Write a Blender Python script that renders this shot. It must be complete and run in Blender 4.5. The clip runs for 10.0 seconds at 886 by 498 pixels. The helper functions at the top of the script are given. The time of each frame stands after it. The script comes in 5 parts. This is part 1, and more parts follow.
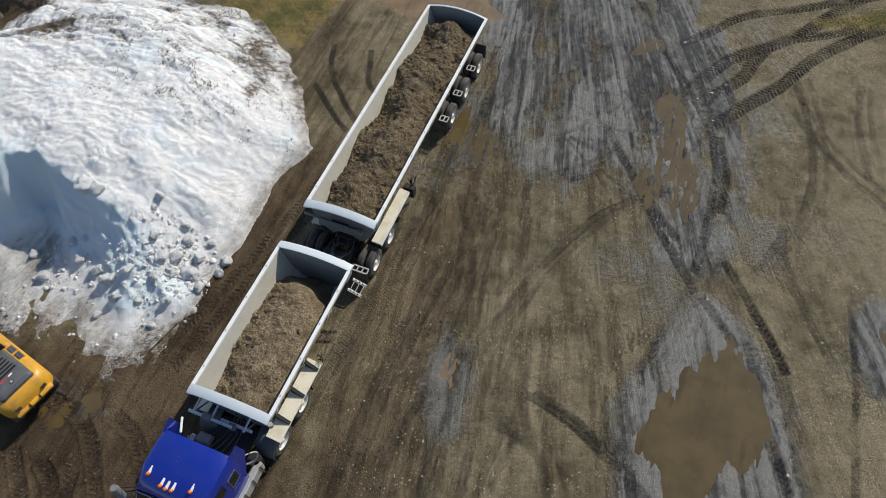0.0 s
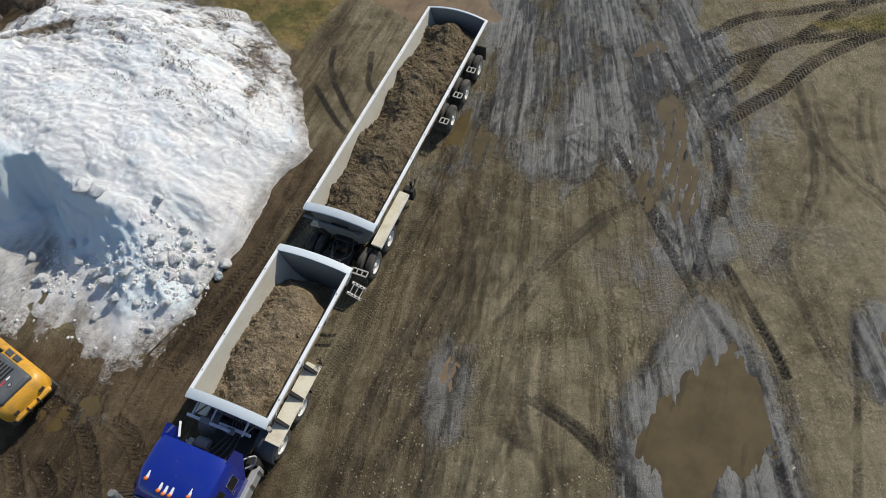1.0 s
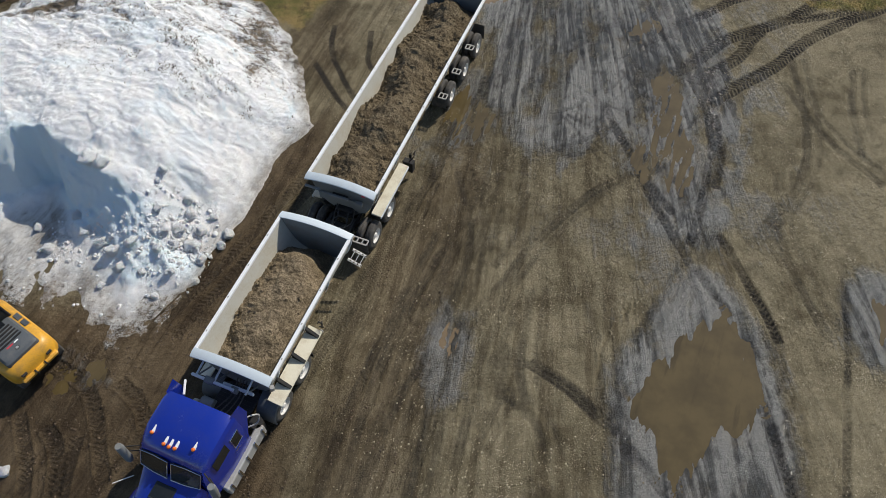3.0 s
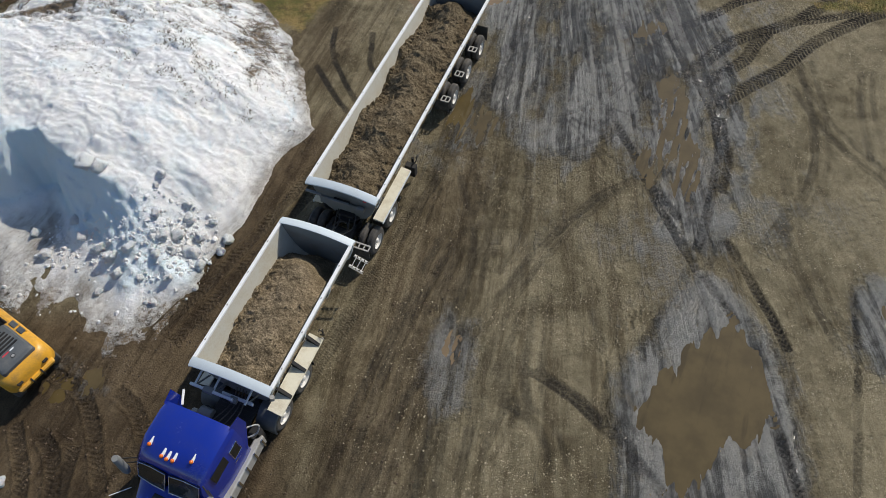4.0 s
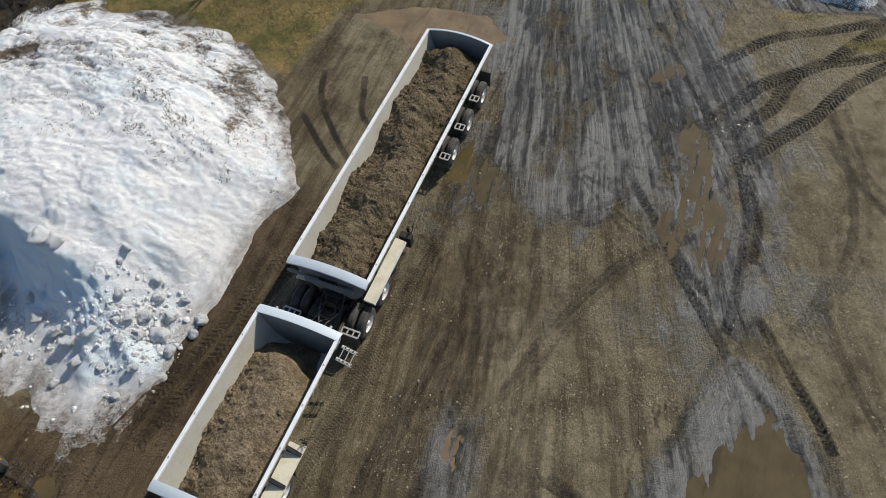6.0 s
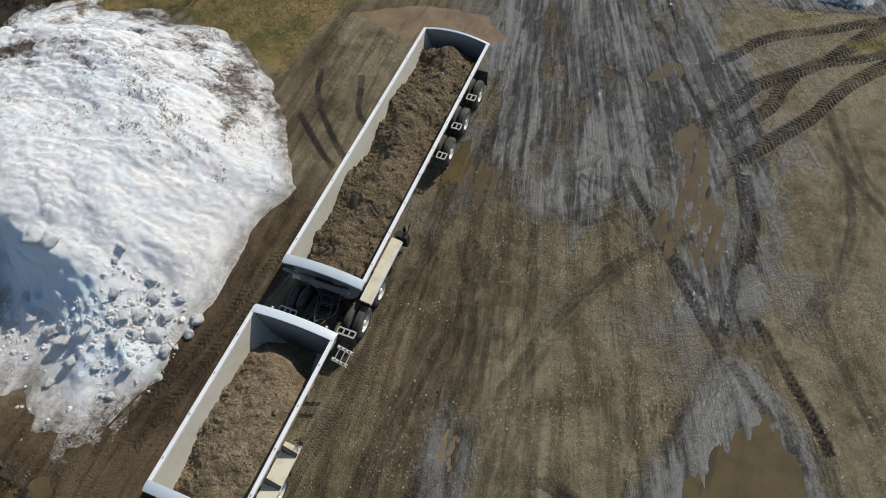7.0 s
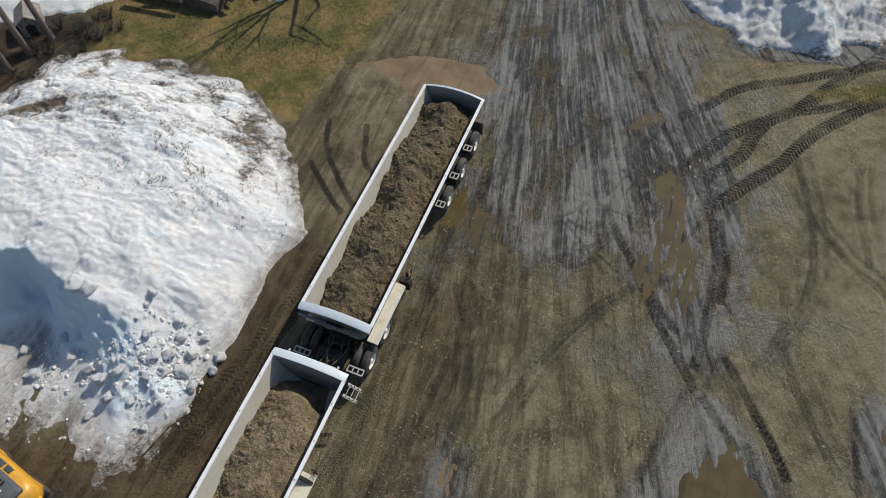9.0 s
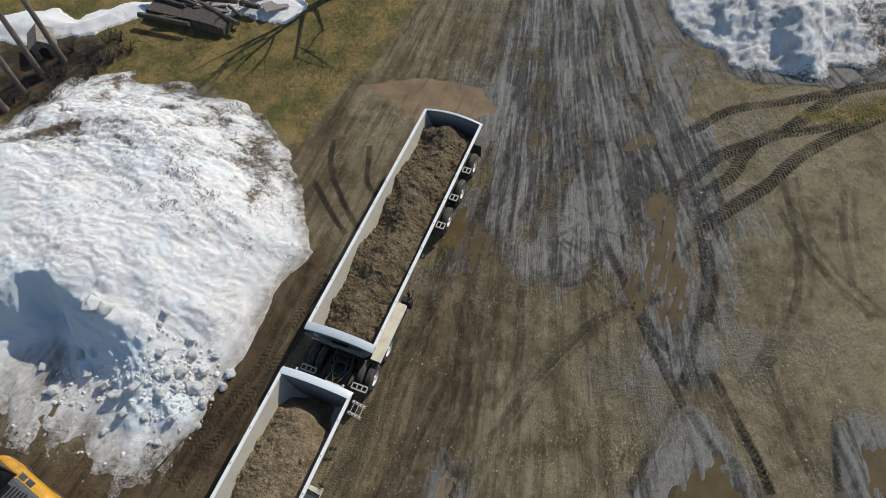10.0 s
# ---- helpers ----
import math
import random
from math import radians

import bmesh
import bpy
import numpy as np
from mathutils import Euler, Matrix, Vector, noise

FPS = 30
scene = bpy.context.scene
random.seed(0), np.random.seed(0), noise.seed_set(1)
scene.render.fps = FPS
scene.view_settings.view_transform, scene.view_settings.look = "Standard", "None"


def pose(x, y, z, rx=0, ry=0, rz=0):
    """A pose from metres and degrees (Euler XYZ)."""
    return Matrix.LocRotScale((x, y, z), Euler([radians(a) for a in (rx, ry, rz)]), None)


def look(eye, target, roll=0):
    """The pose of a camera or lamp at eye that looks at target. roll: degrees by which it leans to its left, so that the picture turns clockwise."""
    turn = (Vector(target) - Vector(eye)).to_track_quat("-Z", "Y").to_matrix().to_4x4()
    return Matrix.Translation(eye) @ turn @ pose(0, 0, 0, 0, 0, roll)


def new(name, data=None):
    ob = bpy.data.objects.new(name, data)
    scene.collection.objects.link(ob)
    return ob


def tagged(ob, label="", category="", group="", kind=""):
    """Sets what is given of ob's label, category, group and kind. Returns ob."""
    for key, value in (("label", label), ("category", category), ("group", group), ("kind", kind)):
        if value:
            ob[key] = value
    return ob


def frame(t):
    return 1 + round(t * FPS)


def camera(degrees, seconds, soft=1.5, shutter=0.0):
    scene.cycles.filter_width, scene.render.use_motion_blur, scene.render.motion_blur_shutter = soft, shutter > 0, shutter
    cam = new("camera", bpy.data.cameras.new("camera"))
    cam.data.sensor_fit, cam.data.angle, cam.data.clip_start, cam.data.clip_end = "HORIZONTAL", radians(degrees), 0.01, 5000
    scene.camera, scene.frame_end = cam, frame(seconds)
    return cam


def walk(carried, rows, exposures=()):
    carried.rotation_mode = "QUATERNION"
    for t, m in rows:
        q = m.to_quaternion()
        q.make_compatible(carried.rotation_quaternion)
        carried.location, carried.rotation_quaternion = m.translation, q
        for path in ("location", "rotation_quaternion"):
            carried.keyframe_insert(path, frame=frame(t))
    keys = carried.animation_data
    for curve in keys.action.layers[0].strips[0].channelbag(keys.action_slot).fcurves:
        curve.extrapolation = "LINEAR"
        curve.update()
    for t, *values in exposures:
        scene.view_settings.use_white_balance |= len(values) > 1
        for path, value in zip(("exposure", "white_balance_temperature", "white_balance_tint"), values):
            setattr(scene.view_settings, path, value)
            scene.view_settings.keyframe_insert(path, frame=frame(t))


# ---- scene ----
cam = camera(66.5, 10.0, soft=0.75)
PATH = [
    (0, (0.65, 0.005, 20.624), (0.57, 1.081, 18.94), -1.4),
    (0.5, (0.641, 0.134, 20.593), (0.561, 1.21, 18.909), -1.4),
    (1, (0.684, 0.134, 20.598), (0.601, 1.21, 18.915), -1.5),
    (1.5, (0.725, -0.149, 20.565), (0.643, 0.929, 18.882), -1.5),
    (2, (0.741, -0.693, 20.469), (0.662, 0.385, 18.786), -1.3),
    (2.5, (0.762, -0.947, 20.433), (0.682, 0.13, 18.749), -1.4),
    (2.7, (0.757, -1.001, 20.423), (0.677, 0.076, 18.739), -1.4),
    (3.8, (0.707, -0.924, 20.246), (0.624, 0.150, 18.561), -1.5),
    (4, (0.66, -0.609, 20.206), (0.577, 0.465, 18.521), -1.5),
    (4.5, (0.451, 0.876, 20.159), (0.372, 1.949, 18.473), -1.4),
    (5, (0.401, 2.219, 20.211), (0.321, 3.297, 18.528), -1.4),
    (5.5, (0.42, 2.723, 19.892), (0.339, 3.803, 18.211), -1.5),
    (5.7, (0.427, 2.810, 19.667), (0.346, 3.890, 17.986), -1.5),
    (6.8, (0.533, 2.973, 19.185), (0.456, 4.048, 17.500), -1.3),
    (7, (0.533, 2.97, 19.389), (0.456, 4.045, 17.704), -1.3),
    (7.5, (0.545, 3.009, 20.097), (0.468, 4.082, 18.412), -1.3),
    (8, (0.558, 3.005, 20.815), (0.48, 4.08, 19.129), -1.4),
    (8.5, (0.555, 3.011, 21.514), (0.48, 4.085, 19.828), -1.3),
    (9, (0.579, 3.015, 22.184), (0.504, 4.091, 20.5), -1.3),
    (9.5, (0.599, 3.063, 22.876), (0.523, 4.139, 21.192), -1.3),
    (10, (0.608, 3.085, 23.516), (0.532, 4.162, 21.832), -1.4),
]
walk(cam, [(t, look(eye, target, roll)) for t, eye, target, roll in PATH], [(0, -0.04), (5, -0.06), (10, -0.15)])

# ---- light ----
SUN = Vector((0.762, 0.80, 1.0)).normalized()
world = bpy.data.worlds.new("sky")
scene.world = world
world.use_nodes = True
wt = world.node_tree
sky = wt.nodes.new("ShaderNodeTexSky")
sky.sky_type = "NISHITA"
sky.sun_disc = False
sky.sun_elevation = math.asin(SUN.z)
sky.sun_rotation = math.atan2(SUN.x, SUN.y)
sky.air_density, sky.dust_density, sky.ozone_density = 1.0, 0.6, 1.2
wt.nodes["Background"].inputs["Strength"].default_value = 0.115
wt.links.new(sky.outputs[0], wt.nodes["Background"].inputs["Color"])
sun_data = bpy.data.lights.new("sun", "SUN")
sun_data.energy, sun_data.angle, sun_data.color = 4.05, radians(0.53), (1.0, 0.925, 0.8)
sun = new("sun", sun_data)
sun.matrix_world = look(SUN * 100, (0, 0, 0))
scene.view_settings.exposure = 0.0

# ---- materials ----
class Nodes:
    """A small wrapper to write node materials in a few lines."""

    def __init__(self, name):
        self.mat = bpy.data.materials.new(name)
        self.mat.use_nodes = True
        self.t = self.mat.node_tree
        self.bsdf = self.t.nodes["Principled BSDF"]
        self.coord = self.t.nodes.new("ShaderNodeTexCoord").outputs["Object"]

    def put(self, socket, value):
        if isinstance(value, bpy.types.NodeSocket):
            self.t.links.new(value, socket)
        elif isinstance(value, (tuple, list)) and len(value) == 3 and socket.type == "RGBA":
            socket.default_value = (*value, 1)
        else:
            socket.default_value = value

    def noise(self, scale, detail=6, rough=0.6, stretch=None, dist=0.0):
        n = self.t.nodes.new("ShaderNodeTexNoise")
        n.inputs["Scale"].default_value, n.inputs["Detail"].default_value = scale, detail
        n.inputs["Roughness"].default_value, n.inputs["Distortion"].default_value = rough, dist
        self.t.links.new(self.moved(stretch), n.inputs["Vector"])
        return n.outputs["Fac"]

    def moved(self, stretch):
        if not stretch:
            return self.coord
        m = self.t.nodes.new("ShaderNodeMapping")
        m.inputs["Scale"].default_value = stretch[:3]
        if len(stretch) > 3:
            m.vector_type = "TEXTURE"
            m.inputs["Scale"].default_value = [1 / v for v in stretch[:3]]
            m.inputs["Rotation"].default_value = (0, 0, radians(stretch[3]))
        self.t.links.new(self.coord, m.inputs["Vector"])
        return m.outputs[0]

    def cells(self, scale, feature="F1", out="Distance", rand=1.0):
        n = self.t.nodes.new("ShaderNodeTexVoronoi")
        n.feature = feature
        n.inputs["Scale"].default_value, n.inputs["Randomness"].default_value = scale, rand
        self.t.links.new(self.coord, n.inputs["Vector"])
        return n.outputs[out]

    def vector(self, x, y, z=0.0):
        n = self.t.nodes.new("ShaderNodeCombineXYZ")
        for k, v in enumerate((x, y, z)):
            self.put(n.inputs[k], v)
        return n.outputs[0]

    def noise_at(self, place, scale, detail=6, rough=0.6, dist=0.0):
        n = self.t.nodes.new("ShaderNodeTexNoise")
        n.inputs["Scale"].default_value, n.inputs["Detail"].default_value = scale, detail
        n.inputs["Roughness"].default_value, n.inputs["Distortion"].default_value = rough, dist
        self.t.links.new(place, n.inputs["Vector"])
        return n.outputs["Fac"]

    def attr(self, name):
        n = self.t.nodes.new("ShaderNodeAttribute")
        n.attribute_name = name
        return n.outputs["Fac"]

    def random(self):
        return self.t.nodes.new("ShaderNodeObjectInfo").outputs["Random"]

    def island(self):
        return self.t.nodes.new("ShaderNodeNewGeometry").outputs["Random Per Island"]

    def ramp(self, fac, a, b, lo=0.0, hi=1.0):
        n = self.t.nodes.new("ShaderNodeMapRange")
        n.clamp = True
        n.interpolation_type = "SMOOTHSTEP"
        for key, v in (("Value", fac), ("From Min", a), ("From Max", b), ("To Min", lo), ("To Max", hi)):
            self.put(n.inputs[key], v)
        return n.outputs[0]

    def math(self, op, a, b=0.0):
        n = self.t.nodes.new("ShaderNodeMath")
        n.operation = op
        self.put(n.inputs[0], a)
        self.put(n.inputs[1], b)
        return n.outputs[0]

    def mix(self, fac, a, b, blend="MIX"):
        n = self.t.nodes.new("ShaderNodeMix")
        n.data_type, n.blend_type = "RGBA", blend
        self.put(n.inputs[0], fac)
        self.put(n.inputs[6], a)
        self.put(n.inputs[7], b)
        return n.outputs[2]

    def bump(self, height, strength=0.3, distance=0.02, under=None):
        n = self.t.nodes.new("ShaderNodeBump")
        n.inputs["Strength"].default_value, n.inputs["Distance"].default_value = strength, distance
        self.t.links.new(height, n.inputs["Height"])
        if under:
            self.t.links.new(under, n.inputs["Normal"])
        return n.outputs[0]

    def done(self, color, rough=0.6, metal=0.0, normal=None, spec=None, **more):
        self.put(self.bsdf.inputs["Base Color"], color)
        self.put(self.bsdf.inputs["Roughness"], rough)
        self.put(self.bsdf.inputs["Metallic"], metal)
        if normal:
            self.t.links.new(normal, self.bsdf.inputs["Normal"])
        if spec is not None:
            self.put(self.bsdf.inputs["Specular IOR Level"], spec)
        for key, value in more.items():
            self.put(self.bsdf.inputs[key.replace("_", " ")], value)
        return self.mat


def painted(name, color, dirt=(0.16, 0.12, 0.08), amount=0.4, rough=0.35, metal=0.0, scale=1.5, coat=0.0):
    """Paint or metal with blotchy dirt and small scratches."""
    n = Nodes(name)
    big = n.noise(scale, 8, 0.7)
    fine = n.noise(scale * 18, 4, 0.6)
    d = n.math("MULTIPLY", n.ramp(n.math("ADD", n.math("MULTIPLY", big, 0.75), n.math("MULTIPLY", fine, 0.25)), 0.42, 0.68), amount)
    return n.done(n.mix(d, color, dirt), n.math("ADD", n.math("MULTIPLY", d, 0.45), rough), metal,
                  n.bump(fine, 0.08, 0.01), Coat_Weight=coat, Coat_Roughness=0.08)


def ground_material():
    n = Nodes("muddy_gravel")
    wet, track, grass, brown, tone, flow = (n.attr(a) for a in ("wet", "track", "grass", "brown", "tone", "flow"))
    across, along = n.attr("across"), n.attr("along")
    mid, fine, grit = n.noise(5.5, 6, 0.7), n.noise(22, 5, 0.75), n.noise(70, 3, 0.75)
    # drag lines: long along the wheels' way, narrow across it
    drag = n.noise_at(n.vector(across, n.math("MULTIPLY", along, 0.06)), 2.6, 8, 0.72)
    lines = n.noise_at(n.vector(across, n.math("MULTIPLY", along, 0.035), 3.7), 11, 5, 0.75)
    skew = n.noise(3.2, 7, 0.72, (1, 0.1, 1, -38))
    # dry gravel: tan to grey-brown, with damp smudges and grains
    soil = n.mix(tone, (0.118, 0.097, 0.057), (0.312, 0.268, 0.174))
    soil = n.mix(n.math("MULTIPLY", brown, 0.85), soil, n.mix(tone, (0.058, 0.038, 0.021), (0.14, 0.099, 0.058)))
    soil = n.mix(n.ramp(mid, 0.44, 0.66, 0.0, 0.42), soil, n.mix(1.0, soil, (0.58, 0.55, 0.5), "MULTIPLY"))
    soil = n.mix(n.math("MULTIPLY", n.ramp(drag, 0.44, 0.62), n.ramp(across, 8.0, 2.0, 0.25, 0.85)), soil, n.mix(1.0, soil, (0.5, 0.47, 0.44), "MULTIPLY"))
    soil = n.mix(n.ramp(fine, 0.47, 0.64, 0.0, 0.6), soil, n.mix(1.0, soil, (0.5, 0.48, 0.45), "MULTIPLY"))
    soil = n.mix(n.ramp(grit, 0.52, 0.66, 0.0, 0.5), soil, n.mix(1.0, soil, (1.5, 1.46, 1.36), "MULTIPLY"))
    # pebbles of two sizes, in drifts
    dry = n.math("SUBTRACT", 1.0, n.math("MAXIMUM", n.math("MAXIMUM", wet, n.math("MULTIPLY", track, 0.8)), n.math("MAXIMUM", grass, n.math("MULTIPLY", brown, 0.9))))
    drifts = n.math("MULTIPLY", dry, n.ramp(n.noise(0.7, 7, 0.75), 0.42, 0.62))
    pebble = n.math("MULTIPLY", n.math("MULTIPLY", n.ramp(n.cells(24), 0.36, 0.22), n.ramp(n.cells(24, out="Color"), 0.55, 0.62)), drifts)
    gravel = n.math("MULTIPLY", n.math("MULTIPLY", n.ramp(n.cells(13), 0.24, 0.14), n.ramp(n.cells(13, out="Color"), 0.62, 0.7)), drifts)
    pebble = n.math("MAXIMUM", pebble, gravel)
    soil = n.mix(pebble, soil, n.mix(n.cells(24, out="Color"), (0.33, 0.265, 0.17), (0.62, 0.54, 0.39)))
    # tyre tracks: pressed and damp, the lugs' bars left between them
    side, run = n.attr("lug_side"), n.attr("lug_run")
    wave = n.math("ADD", n.math("MULTIPLY", n.math("ADD", run, n.math("MULTIPLY", n.math("ABSOLUTE", side), 0.6)), 2 * math.pi / 0.19), n.math("MULTIPLY", n.math("GREATER_THAN", side, 0.0), math.pi))
    bars = n.math("MULTIPLY", n.ramp(n.math("ADD", n.math("SINE", wave), n.math("MULTIPLY", n.math("SUBTRACT", fine, 0.5), 2.2)), -0.1, 0.5), n.attr("lug"))
    press = n.math("MULTIPLY", track, n.ramp(n.math("ADD", n.math("MULTIPLY", mid, 0.6), n.math("MULTIPLY", fine, 0.4)), 0.3, 0.55, 0.55, 1.0))
    press = n.math("MULTIPLY", press, n.math("SUBTRACT", 1.0, n.math("MULTIPLY", bars, 0.5)))
    soil = n.mix(press, soil, (0.021, 0.019, 0.017))
    # slurry: grey clay dragged out along the wheels' way, its pale streaks lightened for wet sheen, brown where it
    # stands
    pull = n.math("ADD", n.math("ADD", n.math("MULTIPLY", drag, 0.42), n.math("MULTIPLY", lines, 0.3)), n.math("ADD", n.math("MULTIPLY", flow, 0.2), n.math("MULTIPLY", skew, 0.22)))
    slurry = n.mix(n.ramp(pull, 0.47, 0.64), (0.072, 0.067, 0.059), (0.295, 0.282, 0.253))
    slurry = n.mix(n.ramp(mid, 0.5, 0.64, 0.0, 0.4), slurry, (0.1, 0.093, 0.083))
    slurry = n.mix(n.ramp(n.noise(0.8, 6, 0.7), 0.54, 0.7, 0.0, 0.6), slurry, (0.19, 0.155, 0.1))
    slurry = n.mix(n.math("MULTIPLY", press, 0.9), slurry, (0.018, 0.017, 0.016))
    wetf = n.ramp(n.math("ADD", wet, n.math("ADD", n.math("MULTIPLY", n.math("SUBTRACT", mid, 0.5), 0.9), n.math("MULTIPLY", n.math("SUBTRACT", lines, 0.5), 0.8))), 0.02, 0.9)
    color = n.mix(wetf, soil, slurry)
    # old grass: olive and straw
    lawn = n.mix(n.ramp(n.noise(0.6, 6, 0.7), 0.4, 0.6), (0.34, 0.25, 0.1), (0.15, 0.145, 0.045))
    lawn = n.mix(n.ramp(n.noise(1.7, 5, 0.7), 0.5, 0.66, 0.0, 0.7), lawn, (0.1, 0.075, 0.042))
    lawn = n.mix(n.ramp(fine, 0.35, 0.6), n.mix(1.0, lawn, (0.4, 0.4, 0.38), "MULTIPLY"), lawn)
    gf = n.ramp(n.math("ADD", grass, n.math("MULTIPLY", n.math("SUBTRACT", mid, 0.5), 1.2)), 0.3, 0.7)
    color = n.mix(gf, color, lawn)
    relief = n.math("ADD", n.math("ADD", n.math("MULTIPLY", grit, 0.35), n.math("MULTIPLY", fine, 0.8)), n.math("ADD", n.math("MULTIPLY", pebble, 0.7), n.math("MULTIPLY", bars, 0.6)))
    relief = n.math("ADD", relief, n.math("MULTIPLY", mid, 0.7))
    pulled = n.math("MULTIPLY", wetf, n.math("ADD", n.math("MULTIPLY", lines, 2.0), n.math("ADD", n.math("MULTIPLY", drag, 1.4), n.math("ADD", fine, n.math("MULTIPLY", skew, 1.2)))))
    normal = n.bump(n.math("ADD", relief, n.math("MULTIPLY", pulled, 0.85)), 1.0, 0.055)
    rough = n.ramp(n.math("ADD", n.math("MULTIPLY", wetf, 0.75), n.math("MULTIPLY", n.math("MULTIPLY", lines, wetf), 0.5)), 0.0, 0.8, 0.9, 0.19)
    return n.done(color, rough, 0.0, normal, n.ramp(wetf, 0, 1, 0.2, 0.75))


def snow_material(name="old_snow"):
    n = Nodes(name)
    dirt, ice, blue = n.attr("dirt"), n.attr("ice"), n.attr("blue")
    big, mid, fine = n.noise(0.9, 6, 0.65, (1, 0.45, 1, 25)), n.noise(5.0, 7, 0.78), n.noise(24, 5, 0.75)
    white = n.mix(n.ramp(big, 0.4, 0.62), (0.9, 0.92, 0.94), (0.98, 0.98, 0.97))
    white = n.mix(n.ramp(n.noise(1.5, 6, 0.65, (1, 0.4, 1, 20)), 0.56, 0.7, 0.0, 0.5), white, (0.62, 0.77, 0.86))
    # blue paints the cool skylight of shaded snow into the base colour
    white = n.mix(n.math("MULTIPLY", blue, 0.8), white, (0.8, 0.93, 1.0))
    # grains of grime, thicker in drifts
    speck = n.math("ADD", n.math("MULTIPLY", mid, 0.45), n.math("MULTIPLY", fine, 0.55))
    drift = n.ramp(n.noise(0.7, 7, 0.72, (1, 0.6, 1, 25)), 0.42, 0.64, 0.1, 0.8)
    grey = n.math("MULTIPLY", n.ramp(speck, 0.53, 0.62), n.math("MULTIPLY", drift, n.math("SUBTRACT", 1.0, n.math("MULTIPLY", blue, 0.6))))
    white = n.mix(grey, white, (0.42, 0.405, 0.38))
    # glassy melt: grey, with brown earth showing through in streaks that run downhill
    streak = n.noise(1.9, 7, 0.72, (1, 0.28, 1, -24))
    melt = n.mix(n.ramp(streak, 0.38, 0.6), (0.21, 0.175, 0.135), (0.62, 0.61, 0.58))
    white = n.mix(n.math("MULTIPLY", ice, n.ramp(mid, 0.3, 0.7, 0.7, 1.0)), white, melt)
    soot = n.ramp(n.math("ADD", dirt, n.math("MULTIPLY", n.math("SUBTRACT", speck, 0.5), 2.8)), 0.48, 0.76)
    earth = n.mix(n.ramp(n.noise(3, 5, 0.7), 0.4, 0.6), (0.05, 0.042, 0.032), (0.19, 0.14, 0.085))
    color = n.mix(soot, white, earth)
    normal = n.bump(n.math("ADD", n.math("MULTIPLY", fine, 0.8), n.math("MULTIPLY", mid, 1.2)), 0.95, 0.09)
    return n.done(color, n.ramp(ice, 0, 1, 0.6, 0.26), 0.0, normal, 0.4, Subsurface_Weight=0.15, Subsurface_Radius=(0.25, 0.32, 0.4), Subsurface_Scale=0.3)


def sand_material(name, a, b):
    n = Nodes(name)
    mid, fine = n.noise(2.4, 6, 0.7), n.noise(20, 4, 0.75)
    color = n.mix(n.ramp(mid, 0.35, 0.65), a, b)
    color = n.mix(n.ramp(fine, 0.4, 0.62), n.mix(1.0, color, (0.55, 0.54, 0.52), "MULTIPLY"), color)
    return n.done(color, 0.95, 0, n.bump(n.math("ADD", fine, n.noise(9, 6, 0.7)), 1.0, 0.07), 0.15)


def water_material(name, color, rough=0.04):
    n = Nodes(name)
    c = n.mix(n.ramp(n.noise(0.9, 6, 0.65), 0.35, 0.68), color, tuple(0.72 * v for v in color))
    c = n.mix(n.ramp(n.noise(2.2, 5, 0.6, (1, 0.14, 1, -22)), 0.56, 0.68, 0.0, 0.6), c, tuple(0.45 * v for v in color))
    return n.done(c, rough, 0, n.bump(n.noise(5, 3, 0.5), 0.03, 0.01), 0.5)


def rubber_material():
    n = Nodes("dusty_rubber")
    d = n.ramp(n.noise(3, 6, 0.7), 0.4, 0.7, 0.05, 0.55)
    return n.done(n.mix(d, (0.045, 0.044, 0.043), (0.17, 0.15, 0.125)), 0.85, 0, n.bump(n.noise(40, 3), 0.2, 0.01))


def bark_material(name, a, b):
    n = Nodes(name)
    f = n.noise(9, 6, 0.7, (1, 1, 0.2))
    return n.done(n.mix(n.ramp(f, 0.35, 0.65), a, b), 0.95, 0, n.bump(f, 0.8, 0.04))


GROUND, SNOW = ground_material(), snow_material()
WATER = water_material("muddy_water", (0.108, 0.08, 0.035))
TAN_WATER = water_material("tan_water", (0.23, 0.165, 0.095))
SAND_A = sand_material("dry_sand", (0.22, 0.172, 0.11), (0.41, 0.325, 0.215))
SAND_B = sand_material("damp_sand", (0.160, 0.124, 0.078), (0.275, 0.22, 0.142))
WHITE = painted("pale_grey_paint", (0.62, 0.66, 0.7), (0.4, 0.37, 0.31), 0.35, 0.4)
RAIL = painted("white_rail_paint", (0.8, 0.81, 0.82), (0.45, 0.42, 0.36), 0.3, 0.4)
CAP = painted("pale_blue_paint", (0.58, 0.65, 0.69), (0.4, 0.4, 0.38), 0.25, 0.35)
INNER = painted("worn_tub_liner", (0.5, 0.49, 0.43), (0.42, 0.36, 0.25), 0.7, 0.55, 0.0, 0.9)
# grey darkened to carry the shade on the tub ends; also for grey fittings
SHADE = painted("grey_and_shade_paint", (0.185, 0.2, 0.205), (0.2, 0.17, 0.13), 0.5, 0.5)
DECK = painted("cream_deck_paint", (0.6, 0.57, 0.46), (0.36, 0.29, 0.19), 0.55, 0.5, 0.0, 2.2)
BLUE = painted("royal_blue_paint", (0.006, 0.024, 0.27), (0.06, 0.06, 0.12), 0.16, 0.22, 0.0, 1.2, 0.6)
STEEL = painted("black_steel", (0.012, 0.012, 0.013), (0.05, 0.042, 0.032), 0.5, 0.6)
ALU = painted("dull_aluminium", (0.42, 0.42, 0.41), (0.26, 0.23, 0.19), 0.6, 0.45, 0.3)
